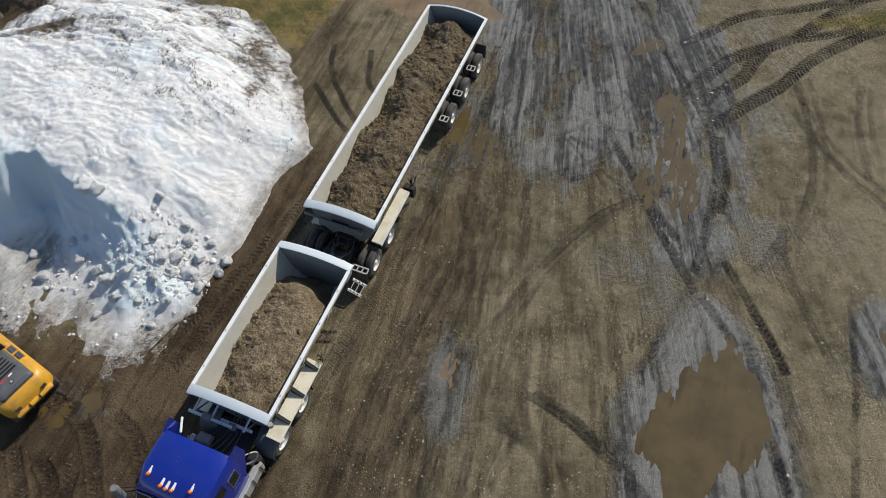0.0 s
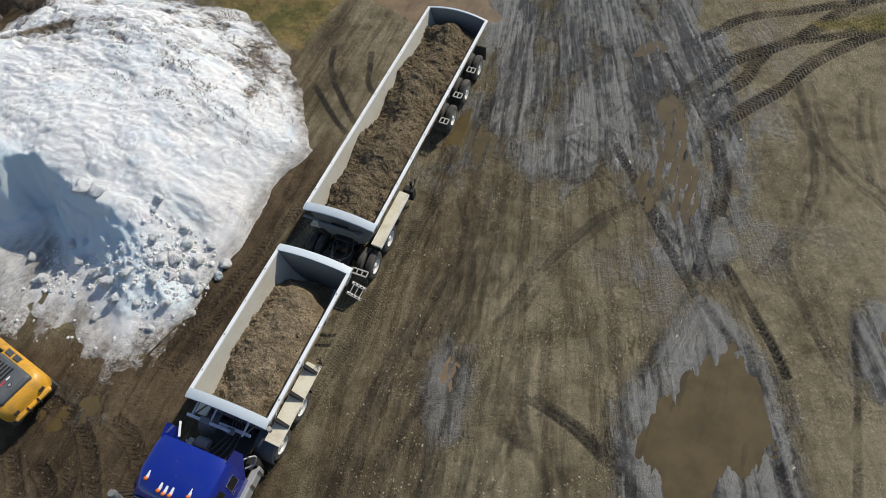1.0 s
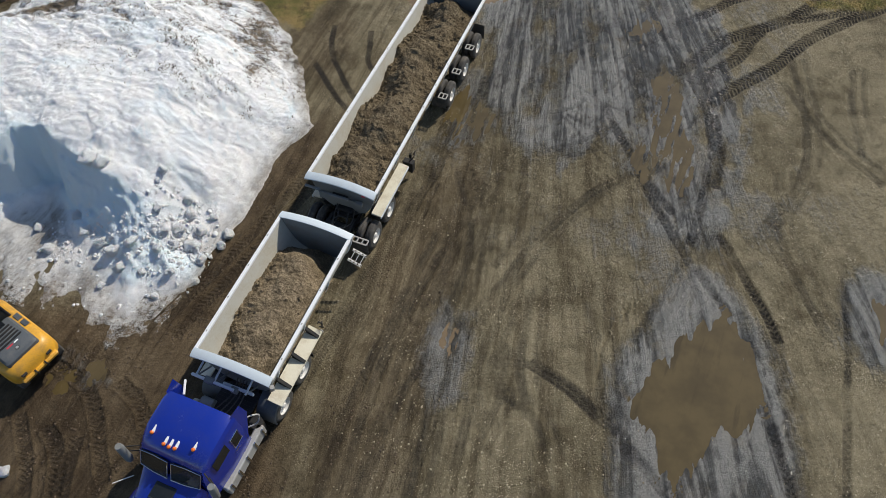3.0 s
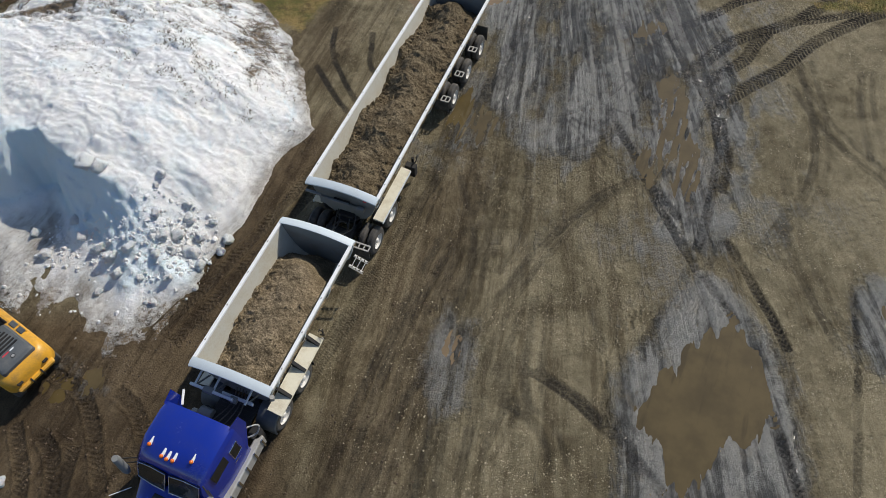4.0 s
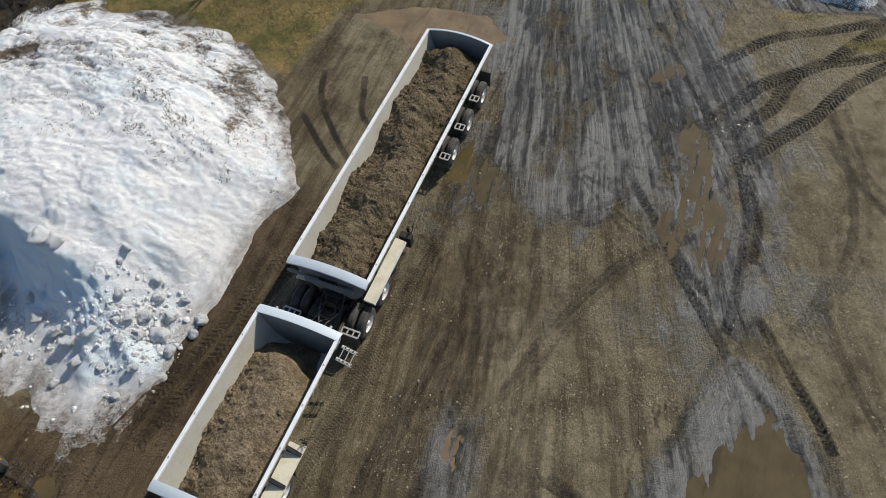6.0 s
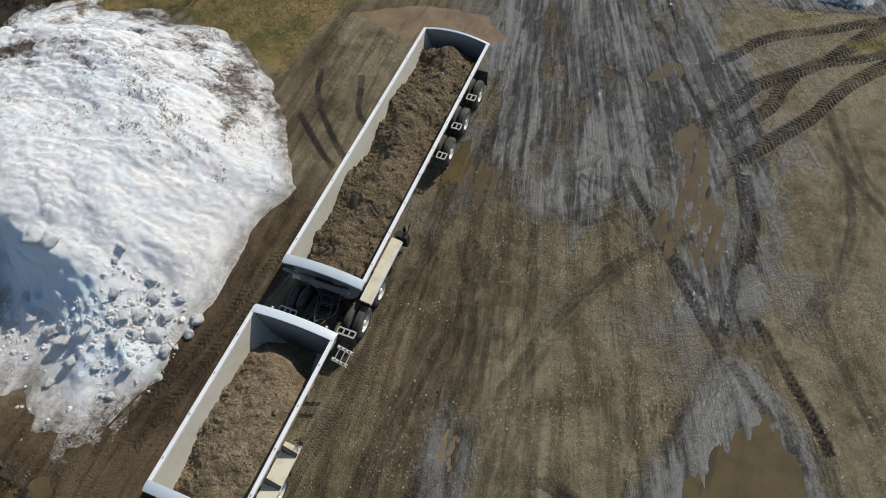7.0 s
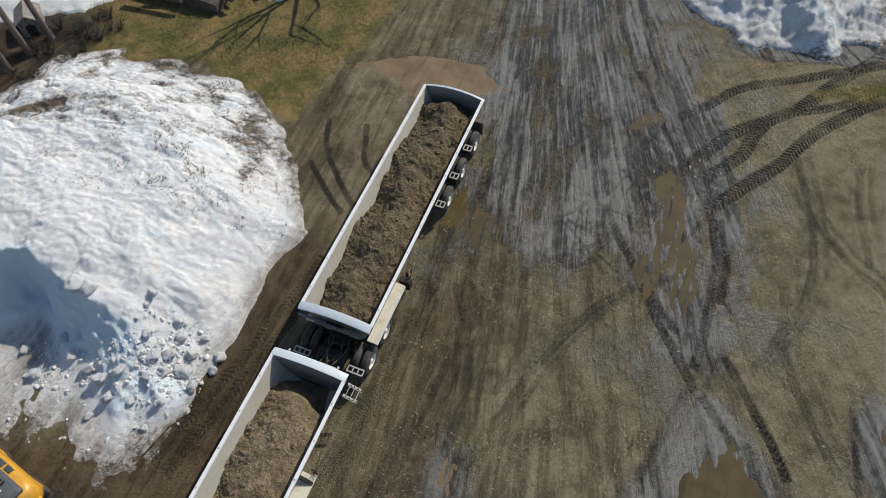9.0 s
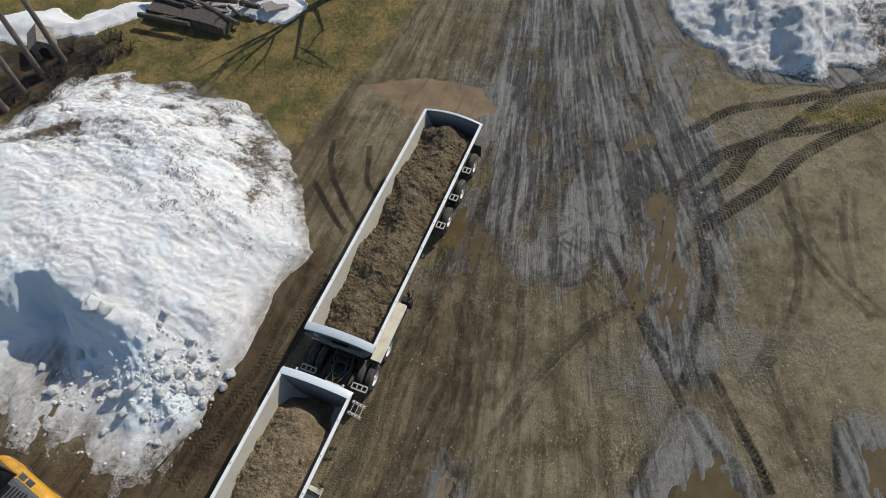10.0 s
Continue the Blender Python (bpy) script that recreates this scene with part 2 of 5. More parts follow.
CHROME = painted("chrome", (0.75, 0.76, 0.78), (0.3, 0.3, 0.3), 0.2, 0.12, 1.0)
RIM = painted("white_rim_paint", (0.72, 0.71, 0.68), (0.35, 0.3, 0.24), 0.6, 0.45)
RUBBER = rubber_material()
GLASS = painted("dark_glass", (0.012, 0.015, 0.017), (0.05, 0.045, 0.04), 0.15, 0.06)
AMBER = painted("amber_lens", (0.75, 0.16, 0.02), (0.4, 0.1, 0.02), 0.2, 0.2)
YELLOW = painted("machine_yellow_paint", (0.66, 0.34, 0.03), (0.2, 0.13, 0.06), 0.65, 0.38)
CHARCOAL = painted("charcoal_plastic", (0.07, 0.08, 0.09), (0.2, 0.19, 0.17), 0.4, 0.5)
RED = painted("red_decal", (0.6, 0.04, 0.06), (0.4, 0.1, 0.1), 0.2, 0.4)
PINE_BARK = bark_material("pine_bark", (0.09, 0.07, 0.055), (0.2, 0.17, 0.145))
DARK_BARK = bark_material("bare_tree_bark", (0.05, 0.042, 0.036), (0.11, 0.095, 0.08))
OLD_WOOD = bark_material("weathered_board", (0.17, 0.15, 0.13), (0.32, 0.29, 0.26))

# ---- terrain helpers ----
TABLES = {}


def fbm(x, y, size, octaves=4, seed=0, gain=0.5):
    """Value noise in numpy, about -1 to 1, with its largest lumps of the given size in metres."""
    total, amp, norm = np.zeros_like(x), 1.0, 0.0
    for k in range(octaves):
        key = seed * 31 + k
        if key not in TABLES:
            TABLES[key] = np.random.RandomState(key).rand(256, 256) * 2 - 1
        table = TABLES[key]
        u, v = x / size + 17.3 * k, y / size - 9.1 * k
        i, j = np.floor(u).astype(int), np.floor(v).astype(int)
        fu, fv = u - i, v - j
        fu, fv = fu * fu * (3 - 2 * fu), fv * fv * (3 - 2 * fv)
        i0, i1, j0, j1 = i % 256, (i + 1) % 256, j % 256, (j + 1) % 256
        total += amp * ((table[i0, j0] * (1 - fu) + table[i1, j0] * fu) * (1 - fv) + (table[i0, j1] * (1 - fu) + table[i1, j1] * fu) * fv)
        norm += amp
        amp, size = amp * gain, size / 2
    return total / norm


def smooth(a, b, v):
    k = np.clip((v - a) / (b - a), 0, 1)
    return k * k * (3 - 2 * k)


def inside(x, y, outline):
    """Signed distance to a closed outline, positive inside."""
    best, odd = np.full(x.shape, 1e9), np.zeros(x.shape, bool)
    for (ax, ay), (bx, by) in zip(outline, outline[1:] + outline[:1]):
        dx, dy = bx - ax, by - ay
        k = np.clip(((x - ax) * dx + (y - ay) * dy) / (dx * dx + dy * dy), 0, 1)
        best = np.minimum(best, np.hypot(x - ax - k * dx, y - ay - k * dy))
        if ay != by:
            odd ^= ((ay > y) != (by > y)) & (x < ax + (y - ay) / (by - ay) * dx)
    return np.where(odd, best, -best)


def curve_points(points, step=0.35):
    """A smooth line through the points."""
    p = [np.array(q, float) for q in points]
    p = [2 * p[0] - p[1]] + p + [2 * p[-1] - p[-2]]
    out = []
    for a, b, c, d in zip(p, p[1:], p[2:], p[3:]):
        n = max(2, int(np.linalg.norm(c - b) / step))
        for k in range(n):
            t = k / n
            out.append(0.5 * (2 * b + (c - a) * t + (2 * a - 5 * b + 4 * c - d) * t * t + (3 * b - a - 3 * c + d) * t ** 3))
    return out + [p[-2]]


def sheet(name, xs, ys, z, material, attrs, keep=None):
    """A grid mesh over xs and ys with heights z and float attributes."""
    nx, ny = len(xs), len(ys)
    gx, gy = np.meshgrid(xs, ys, indexing="ij")
    idx = np.arange(nx * ny).reshape(nx, ny)
    quads = np.stack([idx[:-1, :-1], idx[1:, :-1], idx[1:, 1:], idx[:-1, 1:]], -1).reshape(-1, 4)
    verts = np.stack([gx, gy, z], -1).reshape(-1, 3)
    values = {k: v.reshape(-1) for k, v in attrs.items()}
    if keep is not None:
        quads = quads[keep.reshape(-1)[quads].any(1)]
        used, inv = np.unique(quads, return_inverse=True)
        verts, quads = verts[used], inv.reshape(-1, 4)
        values = {k: v[used] for k, v in values.items()}
    me = bpy.data.meshes.new(name)
    me.vertices.add(len(verts))
    me.vertices.foreach_set("co", verts.astype(np.float32).ravel())
    me.loops.add(quads.size)
    me.loops.foreach_set("vertex_index", quads.astype(np.int32).ravel())
    me.polygons.add(len(quads))
    me.polygons.foreach_set("loop_start", np.arange(0, quads.size, 4, dtype=np.int32))
    me.polygons.foreach_set("loop_total", np.full(len(quads), 4, np.int32))
    me.polygons.foreach_set("use_smooth", np.ones(len(quads), bool))
    for k, v in values.items():
        me.attributes.new(k, "FLOAT", "POINT").data.foreach_set("value", v.astype(np.float32))
    me.update()
    me.validate()
    me.materials.append(material)
    return new(name, me)


# ---- ground: one sheet, fine where the yard is, coarse out to the horizon ----
def spread(a, b, step, far):
    core = np.arange(a, b + step / 2, step)
    out = np.cumsum(step * 1.35 ** np.arange(1, 60))
    out = out[out < far]
    return np.concatenate([(a - out)[::-1], core, b + out])


GX, GY = spread(-24.0, 22.5, 0.05, 1500), spread(2.6, 36.0, 0.05, 1500)
X, Y = np.meshgrid(GX, GY, indexing="ij")
WX, WY = X + 0.35 * fbm(X, Y, 1.6, 4, 3), Y + 0.35 * fbm(X, Y, 1.6, 4, 4)
near = smooth(60, 40, np.hypot(X, Y - 18))
Z = near * (0.05 * fbm(X, Y, 5.0, 3, 1) + 0.022 * fbm(X, Y, 0.7, 4, 2))
WET, TRACK, GRASS, BROWN, LUG, LUG_SIDE, LUG_RUN = (np.zeros_like(X) for _ in range(7))


def patch(target, outline, soft, amount=1.0):
    """Raises a mask inside an outline with ragged, soft edges."""
    box = (X > min(p[0] for p in outline) - 3) & (X < max(p[0] for p in outline) + 3) & (Y > min(p[1] for p in outline) - 3) & (Y < max(p[1] for p in outline) + 3)
    d = inside(WX[box], WY[box], outline)
    target[box] = np.maximum(target[box], amount * smooth(-soft, soft, d))


def hollow(outline, depth, soft=0.5, rough=0.45, churn=0.02):
    """A shallow basin for a puddle."""
    box = (X > min(p[0] for p in outline) - 2) & (X < max(p[0] for p in outline) + 2) & (Y > min(p[1] for p in outline) - 2) & (Y < max(p[1] for p in outline) + 2)
    d = inside(X[box] + 0.5 * (WX[box] - X[box]), Y[box] + 0.5 * (WY[box] - Y[box]), outline)
    comb = fbm(X[box] * 2.6 - Y[box] * 0.8, Y[box] * 0.45 + X[box] * 0.2, 0.5, 4, 73)
    d = d + comb * rough
    Z[box] = Z[box] * (1 - 0.5 * smooth(-0.8, 0.5, d)) - depth * smooth(-soft, soft, d) + comb * churn * smooth(-0.6, 0.3, d)


def rut(points, width=0.42, dark=0.7, depth=0.02, lug=0.0, wet=0.0, ridge=0.4, pitch=0.2, firm=0.0):
    """A tyre track along a line: pressed in, edges pushed up, with chevron lugs where the tyre was a tractor's."""
    line, s0 = curve_points(points), 0.0
    for a, b in zip(line, line[1:]):
        w = width * 1.6
        i0, i1 = np.searchsorted(GX, [min(a[0], b[0]) - w, max(a[0], b[0]) + w])
        j0, j1 = np.searchsorted(GY, [min(a[1], b[1]) - w, max(a[1], b[1]) + w])
        box = (slice(i0, i1), slice(j0, j1))
        x, y = X[box], Y[box]
        d = b - a
        length = np.hypot(*d)
        if x.size == 0 or length < 1e-6:
            continue
        along = ((x - a[0]) * d[0] + (y - a[1]) * d[1]) / length
        side = ((x - a[0]) * d[1] - (y - a[1]) * d[0]) / length
        side = side + 0.05 * fbm(x, y, 0.9, 2, 7)
        on = (along > -0.02) & (along <= length + 0.02)
        q = np.abs(side) / (width / 2)
        core = smooth(1.15, 0.8, q) * on
        worn = (0.35 + 0.65 * smooth(-0.4, 0.3, fbm(x, y, 1.1, 3, 11))) * (0.55 + 0.45 * smooth(-0.35, 0.2, fbm(side * 7 + 3.7 * width, (s0 + along) * 0.35, 0.6, 3, 12)))
        worn = worn * (1 - firm) + firm * (0.75 + 0.25 * smooth(-0.5, 0.0, fbm(x, y, 1.1, 3, 11)))
        mark = core * worn * dark
        if lug:
            bars = smooth(-0.25, 0.35, np.sin((s0 + along + 0.55 * np.abs(side)) * 2 * np.pi / pitch + np.pi * (side > 0)))
            mine = on & (q < 1.5) & (core * lug >= LUG[box] * 0.9)
            LUG[box] = np.where(mine, np.maximum(LUG[box], core * lug), LUG[box])
            LUG_SIDE[box] = np.where(mine, side, LUG_SIDE[box])
            LUG_RUN[box] = np.where(mine, (s0 + along) * 0.21 / pitch, LUG_RUN[box])
            mark = np.clip(mark * 1.2, 0, 1)
            Z[box] += core * lug * 0.03 * bars
        Z[box] = Z[box] - np.maximum(0, core * depth + Z[box] * core * 0.25 * (Z[box] > 0)) + ridge * depth * np.exp(-((q - 1.25) / 0.2) ** 2) * on * worn
        TRACK[box] = np.maximum(TRACK[box], mark)
        if wet:
            WET[box] = np.maximum(WET[box], core * wet)
        s0 += length


GRASS_EDGE = [(-40, 24), (-22, 25), (-16, 27), (-12.5, 27.2), (-9.8, 25.0), (-7.4, 23.6), (-6.4, 26.0), (-5.0, 28.3), (-2.4, 34.5), (-1.5, 44), (-40, 44)]
patch(GRASS, GRASS_EDGE, 0.9)
patch(GRASS, [(15.8, 26.4), (19.6, 27.4), (22, 28.2), (21.5, 27.2), (18.8, 25.8), (16.4, 25.9)], 0.5, 0.85)
patch(GRASS, [(13.2, 28.4), (16.0, 28.3), (15.0, 27.6), (13.4, 27.8)], 0.4, 0.6)
patch(BROWN, [(-18, 1), (-4.0, 1), (-4.6, 6.0), (-5.4, 9.0), (-6.4, 13.4), (-4.8, 16.5), (-5.0, 18.5), (-7.5, 17.0), (-10, 9), (-17, 9.4)], 1.0)
patch(BROWN, [(-4.2, 1), (-1.6, 1), (0.6, 11), (1.4, 16), (0.4, 18), (-2.6, 12)], 0.9, 0.6)
LITTER = [(-26, 24), (-20.6, 25), (-19.0, 27.6), (-17.6, 29.2), (-19.5, 30.6), (-26, 30.6)]
GRASS *= 1 - smooth(-0.6, 0.6, inside(WX, WY, LITTER))
TRACK += 0.75 * smooth(-0.6, 0.6, inside(WX, WY, LITTER)) * smooth(-0.4, 0.2, fbm(X, Y, 0.8, 4, 76))
patch(BROWN, [(-24, 24), (-20.5, 25), (-19.2, 28.5), (-19.5, 30.2), (-24, 30)], 0.6, 1.0)
patch(BROWN, [(-9.0, 21.5), (-6.0, 20.0), (-4.5, 24.0), (-6.5, 26.0)], 0.8, 0.5)
WET_LANE = [(1.6, 29.0), (3.6, 36), (9.2, 36), (10.6, 30), (10.8, 25.5), (10.4, 22.8), (10.6, 19.0), (10.3, 15.6), (9.4, 13.0), (8.7, 12.4), (7.4, 14.6), (6.3, 16.7), (4.5, 16.6), (2.0, 16.9), (0.6, 18.2), (1.0, 22.0)]
FX, FY = X + 1.3 * fbm(X, Y, 2.6, 5, 91, 0.6), Y + 1.5 * fbm(X, Y, 2.2, 5, 92, 0.6)
lane = inside(FX, FY, WET_LANE)
WET += 0.95 * smooth(-1.7, 1.3, lane) * (0.5 + 0.6 * smooth(-0.3, 0.3, fbm(X * 1.5 - Y * 0.3, Y * 0.5, 1.7, 5, 71, 0.6)))
WET += 0.35 * smooth(-3.6, -0.6, lane) * smooth(0.0, 0.4, fbm(X * 1.6 - Y * 0.5, Y * 0.4, 1.2, 4, 72))
WET = np.clip(WET, 0, 1) * near
patch(WET, [(10.4, 29.4), (12.6, 30.6), (11.6, 33), (10, 36), (8.8, 33)], 0.7, 0.6)
patch(WET, [(12.4, 29.4), (14.4, 28.5), (18.0, 28.0), (21.5, 29.0), (22, 30.5), (13, 31)], 0.4, 0.95)
patch(WET, [(5.0, 3.2), (5.0, 6.6), (5.7, 8.4), (7.6, 10.6), (8.7, 12.2), (9.6, 11.2), (10.9, 8.8), (10.8, 6.0), (10.8, 2.4)], 0.9, 0.95)
patch(WET, [(13.0, 9.0), (13.3, 11.0), (15.5, 12.0), (18, 10.5), (17, 7.6), (14, 7.8)], 1.1, 0.9)
patch(WET, [(-1.2, 8.0), (0.2, 10.3), (1.0, 9.6), (0.8, 6.6), (-0.4, 5.8)], 0.6, 0.55)
patch(WET, [(-12.9, 7.4), (-12.0, 7.9), (-10.6, 6.4), (-11.4, 5.4), (-12.8, 6.2)], 0.5, 0.45)
patch(WET, [(-1.6, 16.4), (0.4, 21.8), (1.6, 21.0), (1.4, 17.0)], 0.5, 0.6)

# tractor tracks with lugs, from the far snow bank into the slurry
rut([(9.2, 21.4), (10.2, 22.2), (11.9, 23.7), (13.4, 24.4), (15.2, 25.4), (16.8, 26.7), (19.4, 28.6), (23, 31)], 0.62, 0.95, 0.04, 1.0, pitch=0.21, firm=0.55)
rut([(9.7, 20.9), (10.7, 21.4), (12.0, 22.4), (12.6, 23.4), (13.4, 24.3)], 0.6, 0.95, 0.04, 1.0, pitch=0.21, firm=0.45)
rut([(10.1, 19.5), (11.9, 20.8), (13.5, 22.0), (15.3, 23.7), (17.4, 25.1), (19.4, 26.2), (24, 29)], 0.62, 0.95, 0.04, 1.0, pitch=0.21, firm=0.55)
rut([(14.6, 25.0), (16.8, 25.5), (18.3, 26.2), (20.4, 27.2), (24, 29.6)], 0.5, 0.9, 0.035, 1.0, pitch=0.21, firm=0.4)
rut([(9.6, 24.5), (11.0, 25.3), (12.9, 26.5), (16.5, 27.4), (21.5, 28.7)], 0.5, 0.95, 0.035, 1.0, pitch=0.21, firm=0.5)
rut([(10.2, 18.9), (10.4, 20.3), (11.2, 21.8)], 0.5, 0.7, 0.03, 0.8)
# ruts through the slurry and round the puddles
for pts in ([(8.3, 27.4), (8.9, 24.2), (9.15, 23.1), (9.9, 20.8), (10.2, 19.2), (10.05, 17.1), (9.6, 15.4), (8.6, 12.6)], [(6.0, 19.4), (6.8, 17.0), (7.4, 14.8), (8.0, 13.2), (8.5, 11.8)],
            [(10.5, 19.0), (10.4, 17.0), (9.9, 15.2)], [(7.0, 16.6), (7.5, 15.2), (8.2, 14.0)], [(8.6, 36.0), (9.1, 28.0), (9.8, 22.8)]):
    rut(pts, 0.36, 1.0, 0.045, 0.4, 0.2, firm=0.25)
for pts in ([(9.7, 13.1), (10.5, 10.6), (11.0, 8.9)], [(9.9, 8.9), (10.0, 6.8), (10.2, 5.5), (10.4, 2.5)], [(8.7, 11.6), (9.5, 9.8)]):
    rut(pts, 0.34, 1.0, 0.045, 0.5, 0.2, firm=0.25)
for pts in ([(2.5, 7.9), (3.9, 7.0), (5.2, 5.6), (6.4, 4.2), (7.4, 2.6)], [(2.9, 7.9), (4.3, 6.9), (5.6, 5.4), (6.7, 4.0)], [(13.8, 12.0), (13.1, 8.8), (11.9, 4.3), (11.6, 2.6)]):
    rut(pts, 0.26, 0.75, 0.025, 0.3)
# fainter, older tracks over the dry part
for pts in ([(16.8, 21.9), (16.2, 20.0), (15.8, 17.0)], [(14.3, 22.4), (14.0, 18.5), (13.1, 15.6), (10.7, 12.7)], [(13.6, 21.0), (14.6, 18.0), (16.2, 15.6)], [(6.2, 8.7), (8.0, 11.4), (9.1, 13.1)],
            [(0.1, 8.6), (1.4, 10.0), (2.9, 12.2), (5.4, 14.9), (8.0, 16.2)], [(1.3, 6.9), (2.8, 6.0), (3.2, 4.6)], [(4.8, 10.1), (5.0, 8.0), (5.0, 6.3)], [(2.1, 10.4), (1.2, 7.8), (0.5, 4.2)],
            [(1.0, 9.5), (-0.8, 7.4), (-1.6, 5.6), (-2.4, 2.8)], [(-0.3, 13.1), (-1.7, 9.4), (-3.0, 5.4), (-3.5, 2.8)], [(1.3, 15.0), (-0.6, 11.2), (-1.9, 7.7), (-3.0, 3.0)],
            [(-0.3, 6.6), (-0.9, 2.9)], [(2.9, 10.5), (2.5, 8.0), (2.6, 6.4)], [(12.4, 16.0), (11.8, 13.0), (12.6, 9.0)], [(0.2, 15.6), (0.7, 12.2), (-0.2, 8.4)]):
    rut(pts, 0.36, 0.62, 0.014)
    rut([(a + 0.55, b + 0.12) for a, b in pts], 0.24, 0.4, 0.01)
for pts in ([(-5.8, 23.9), (-5.7, 22.2), (-4.7, 20.0), (-3.7, 18.5)], [(-4.1, 23.6), (-4.0, 21.6), (-3.4, 20.6)], [(-6.3, 21.4), (-5.5, 20.0), (-4.6, 18.7)]):
    rut(pts, 0.26, 0.95, 0.016, 0.3, pitch=0.12, firm=0.6)
# wheel lines of the parked truck and brown mud with tracks by the loader
for off in (-1.7, -1.3, 1.45, 1.75):
    rut([(-5.87 + 0.9486 * off - 3.0, 6.3 - 0.3165 * off - 5.0), (-3.6 + 0.9486 * off, 12.9 - 0.3165 * off), (2.3 + 0.9 * off, 27.8), (4.3 + 0.8 * off, 36)], 0.3, 0.5, 0.02, 0.5, pitch=0.11)
for pts in ([(-13.1, 5.3), (-12.4, 4.0), (-11.9, 2.4)], [(-12.1, 5.0), (-11.4, 4.0), (-11.1, 2.6)], [(-11.1, 4.7), (-10.9, 2.8)], [(-10.3, 6.5), (-9.3, 5.6), (-8.2, 3.0)], [(-12.5, 7.0), (-11.1, 6.1), (-9.8, 3.4)], [(-9.6, 8.6), (-7.2, 12.4), (-5.0, 16.6)], [(-9.0, 8.2), (-6.8, 12.0), (-4.6, 16.0)]):
    rut(pts, 0.42, 0.42, 0.045, 1.0, pitch=0.19, ridge=1.0, firm=0.6)
# many thin, shiny streaks where trucks drag the slurry along the lane
rs = np.random.RandomState(5)
for k in range(60):
    u, v = rs.rand(), rs.rand()
    a = np.array((0.5 + 8.6 * u + rs.randn() * 0.4, 17.0 + 7 * v))
    bend = np.array((2.4 + 0.62 * a[0] + rs.randn() * 0.5, 27.0 + rs.randn()))
    c = np.array((4.0 + 0.45 * a[0] + rs.randn() * 0.35, 35.5))
    mid = a * 0.55 + bend * 0.45
    stop = c if rs.rand() < 0.4 else bend
    pts = [a, mid, stop] if stop is bend else [a, bend, stop]
    rut(pts, rs.choice([0.06, 0.08, 0.1, 0.14, 0.3]), 0.2 + 0.6 * rs.rand(), 0.008 + 0.009 * rs.rand(), ridge=0.7)
for k in range(34):
    a = np.array((4.0 + 5.5 * rs.rand(), 16.0 + 8.5 * rs.rand()))
    ang = radians(rs.choice([35, 60, 115, 140]) + 12 * rs.randn())
    ln = 1.2 + 2.4 * rs.rand()
    way = np.array((math.cos(ang), math.sin(ang))) * ln
    rut([a - way / 2, a + 0.1 * rs.randn(2), a + way / 2], rs.choice([0.08, 0.14, 0.22]), 0.4 + 0.4 * rs.rand(), 0.016, ridge=0.8)
for k in range(46):
    a = np.array((-3.4 + 6.0 * rs.rand(), 4.0 + 12.0 * rs.rand()))
    way = np.array((0.34 + 0.12 * rs.randn(), 1.0)) * (1.0 + 2.2 * rs.rand())
    rut([a - way / 2, a, a + way / 2], rs.choice([0.12, 0.2, 0.3]), 0.2 + 0.3 * rs.rand(), 0.012)
for k in range(40):
    ang = rs.rand() * 2 * math.pi
    a = np.array((7.9 + 2.9 * math.cos(ang), 7.2 + 3.3 * math.sin(ang)))
    way = np.array((0.25 + 0.3 * rs.randn(), 1.0)) * (0.4 + 0.6 * rs.rand())
    rut([a - way / 2, a, a + way / 2], 0.1, 0.35, 0.03, ridge=0.8)

# basins of the puddles
PUDDLE_BIG = [(5.9, 6.8), (6.5, 7.6), (7.3, 8.3), (8.4, 9.2), (9.2, 9.8), (9.7, 8.9), (9.9, 7.6), (9.8, 6.5), (9.2, 5.8), (8.6, 5.9), (8.0, 5.3), (7.2, 4.3), (6.7, 4.5), (6.6, 5.4), (6.0, 6.0)]
PUDDLE_RUT = [(6.7, 16.6), (7.4, 17.6), (8.0, 19.0), (8.2, 20.9), (8.9, 21.6), (9.3, 20.8), (9.5, 19.9), (9.3, 18.4), (9.6, 17.0), (9.5, 15.6), (8.7, 14.5), (8.0, 14.9), (7.9, 16.2), (7.1, 15.4)]
PUDDLE_TAN = [(-4.9, 27.4), (-3.5, 27.9), (-1.6, 28.1), (0.9, 27.5), (1.5, 26.2), (0.2, 25.4), (-2.3, 25.6), (-3.2, 26.6)]
PUDDLE_SIDE = [(-1.1, 16.9), (-0.3, 19.2), (0.5, 20.8), (1.0, 19.2), (2.2, 18.5), (1.5, 17.3), (0.3, 16.6)]
hollow(PUDDLE_BIG, 0.11)
hollow(PUDDLE_RUT, 0.08, 0.45, 0.75, 0.24)
hollow(PUDDLE_TAN, 0.11, 0.4, 0.2)
hollow(PUDDLE_SIDE, 0.042, 0.6, 0.6, 0.1)
hollow([(-0.1, 8.4), (0.25, 9.1), (0.4, 8.5), (0.3, 7.6)], 0.07, 0.3)
hollow([(-11.7, 7.1), (-10.9, 7.1), (-10.8, 6.5), (-11.4, 6.4)], 0.08, 0.3)
hollow([(-12.6, 6.6), (-12.0, 6.7), (-11.9, 6.0), (-12.6, 6.0)], 0.07, 0.3)
hollow([(14.3, 9.2), (14.5, 10.6), (16, 10.8), (16, 9.0)], 0.1, 0.4)
hollow([(7.6, 24.0), (8.2, 25.0), (8.7, 24.4), (8.1, 23.6)], 0.07, 0.35)
Z += near * 0.006 * fbm(X, Y, 0.22, 2, 75)
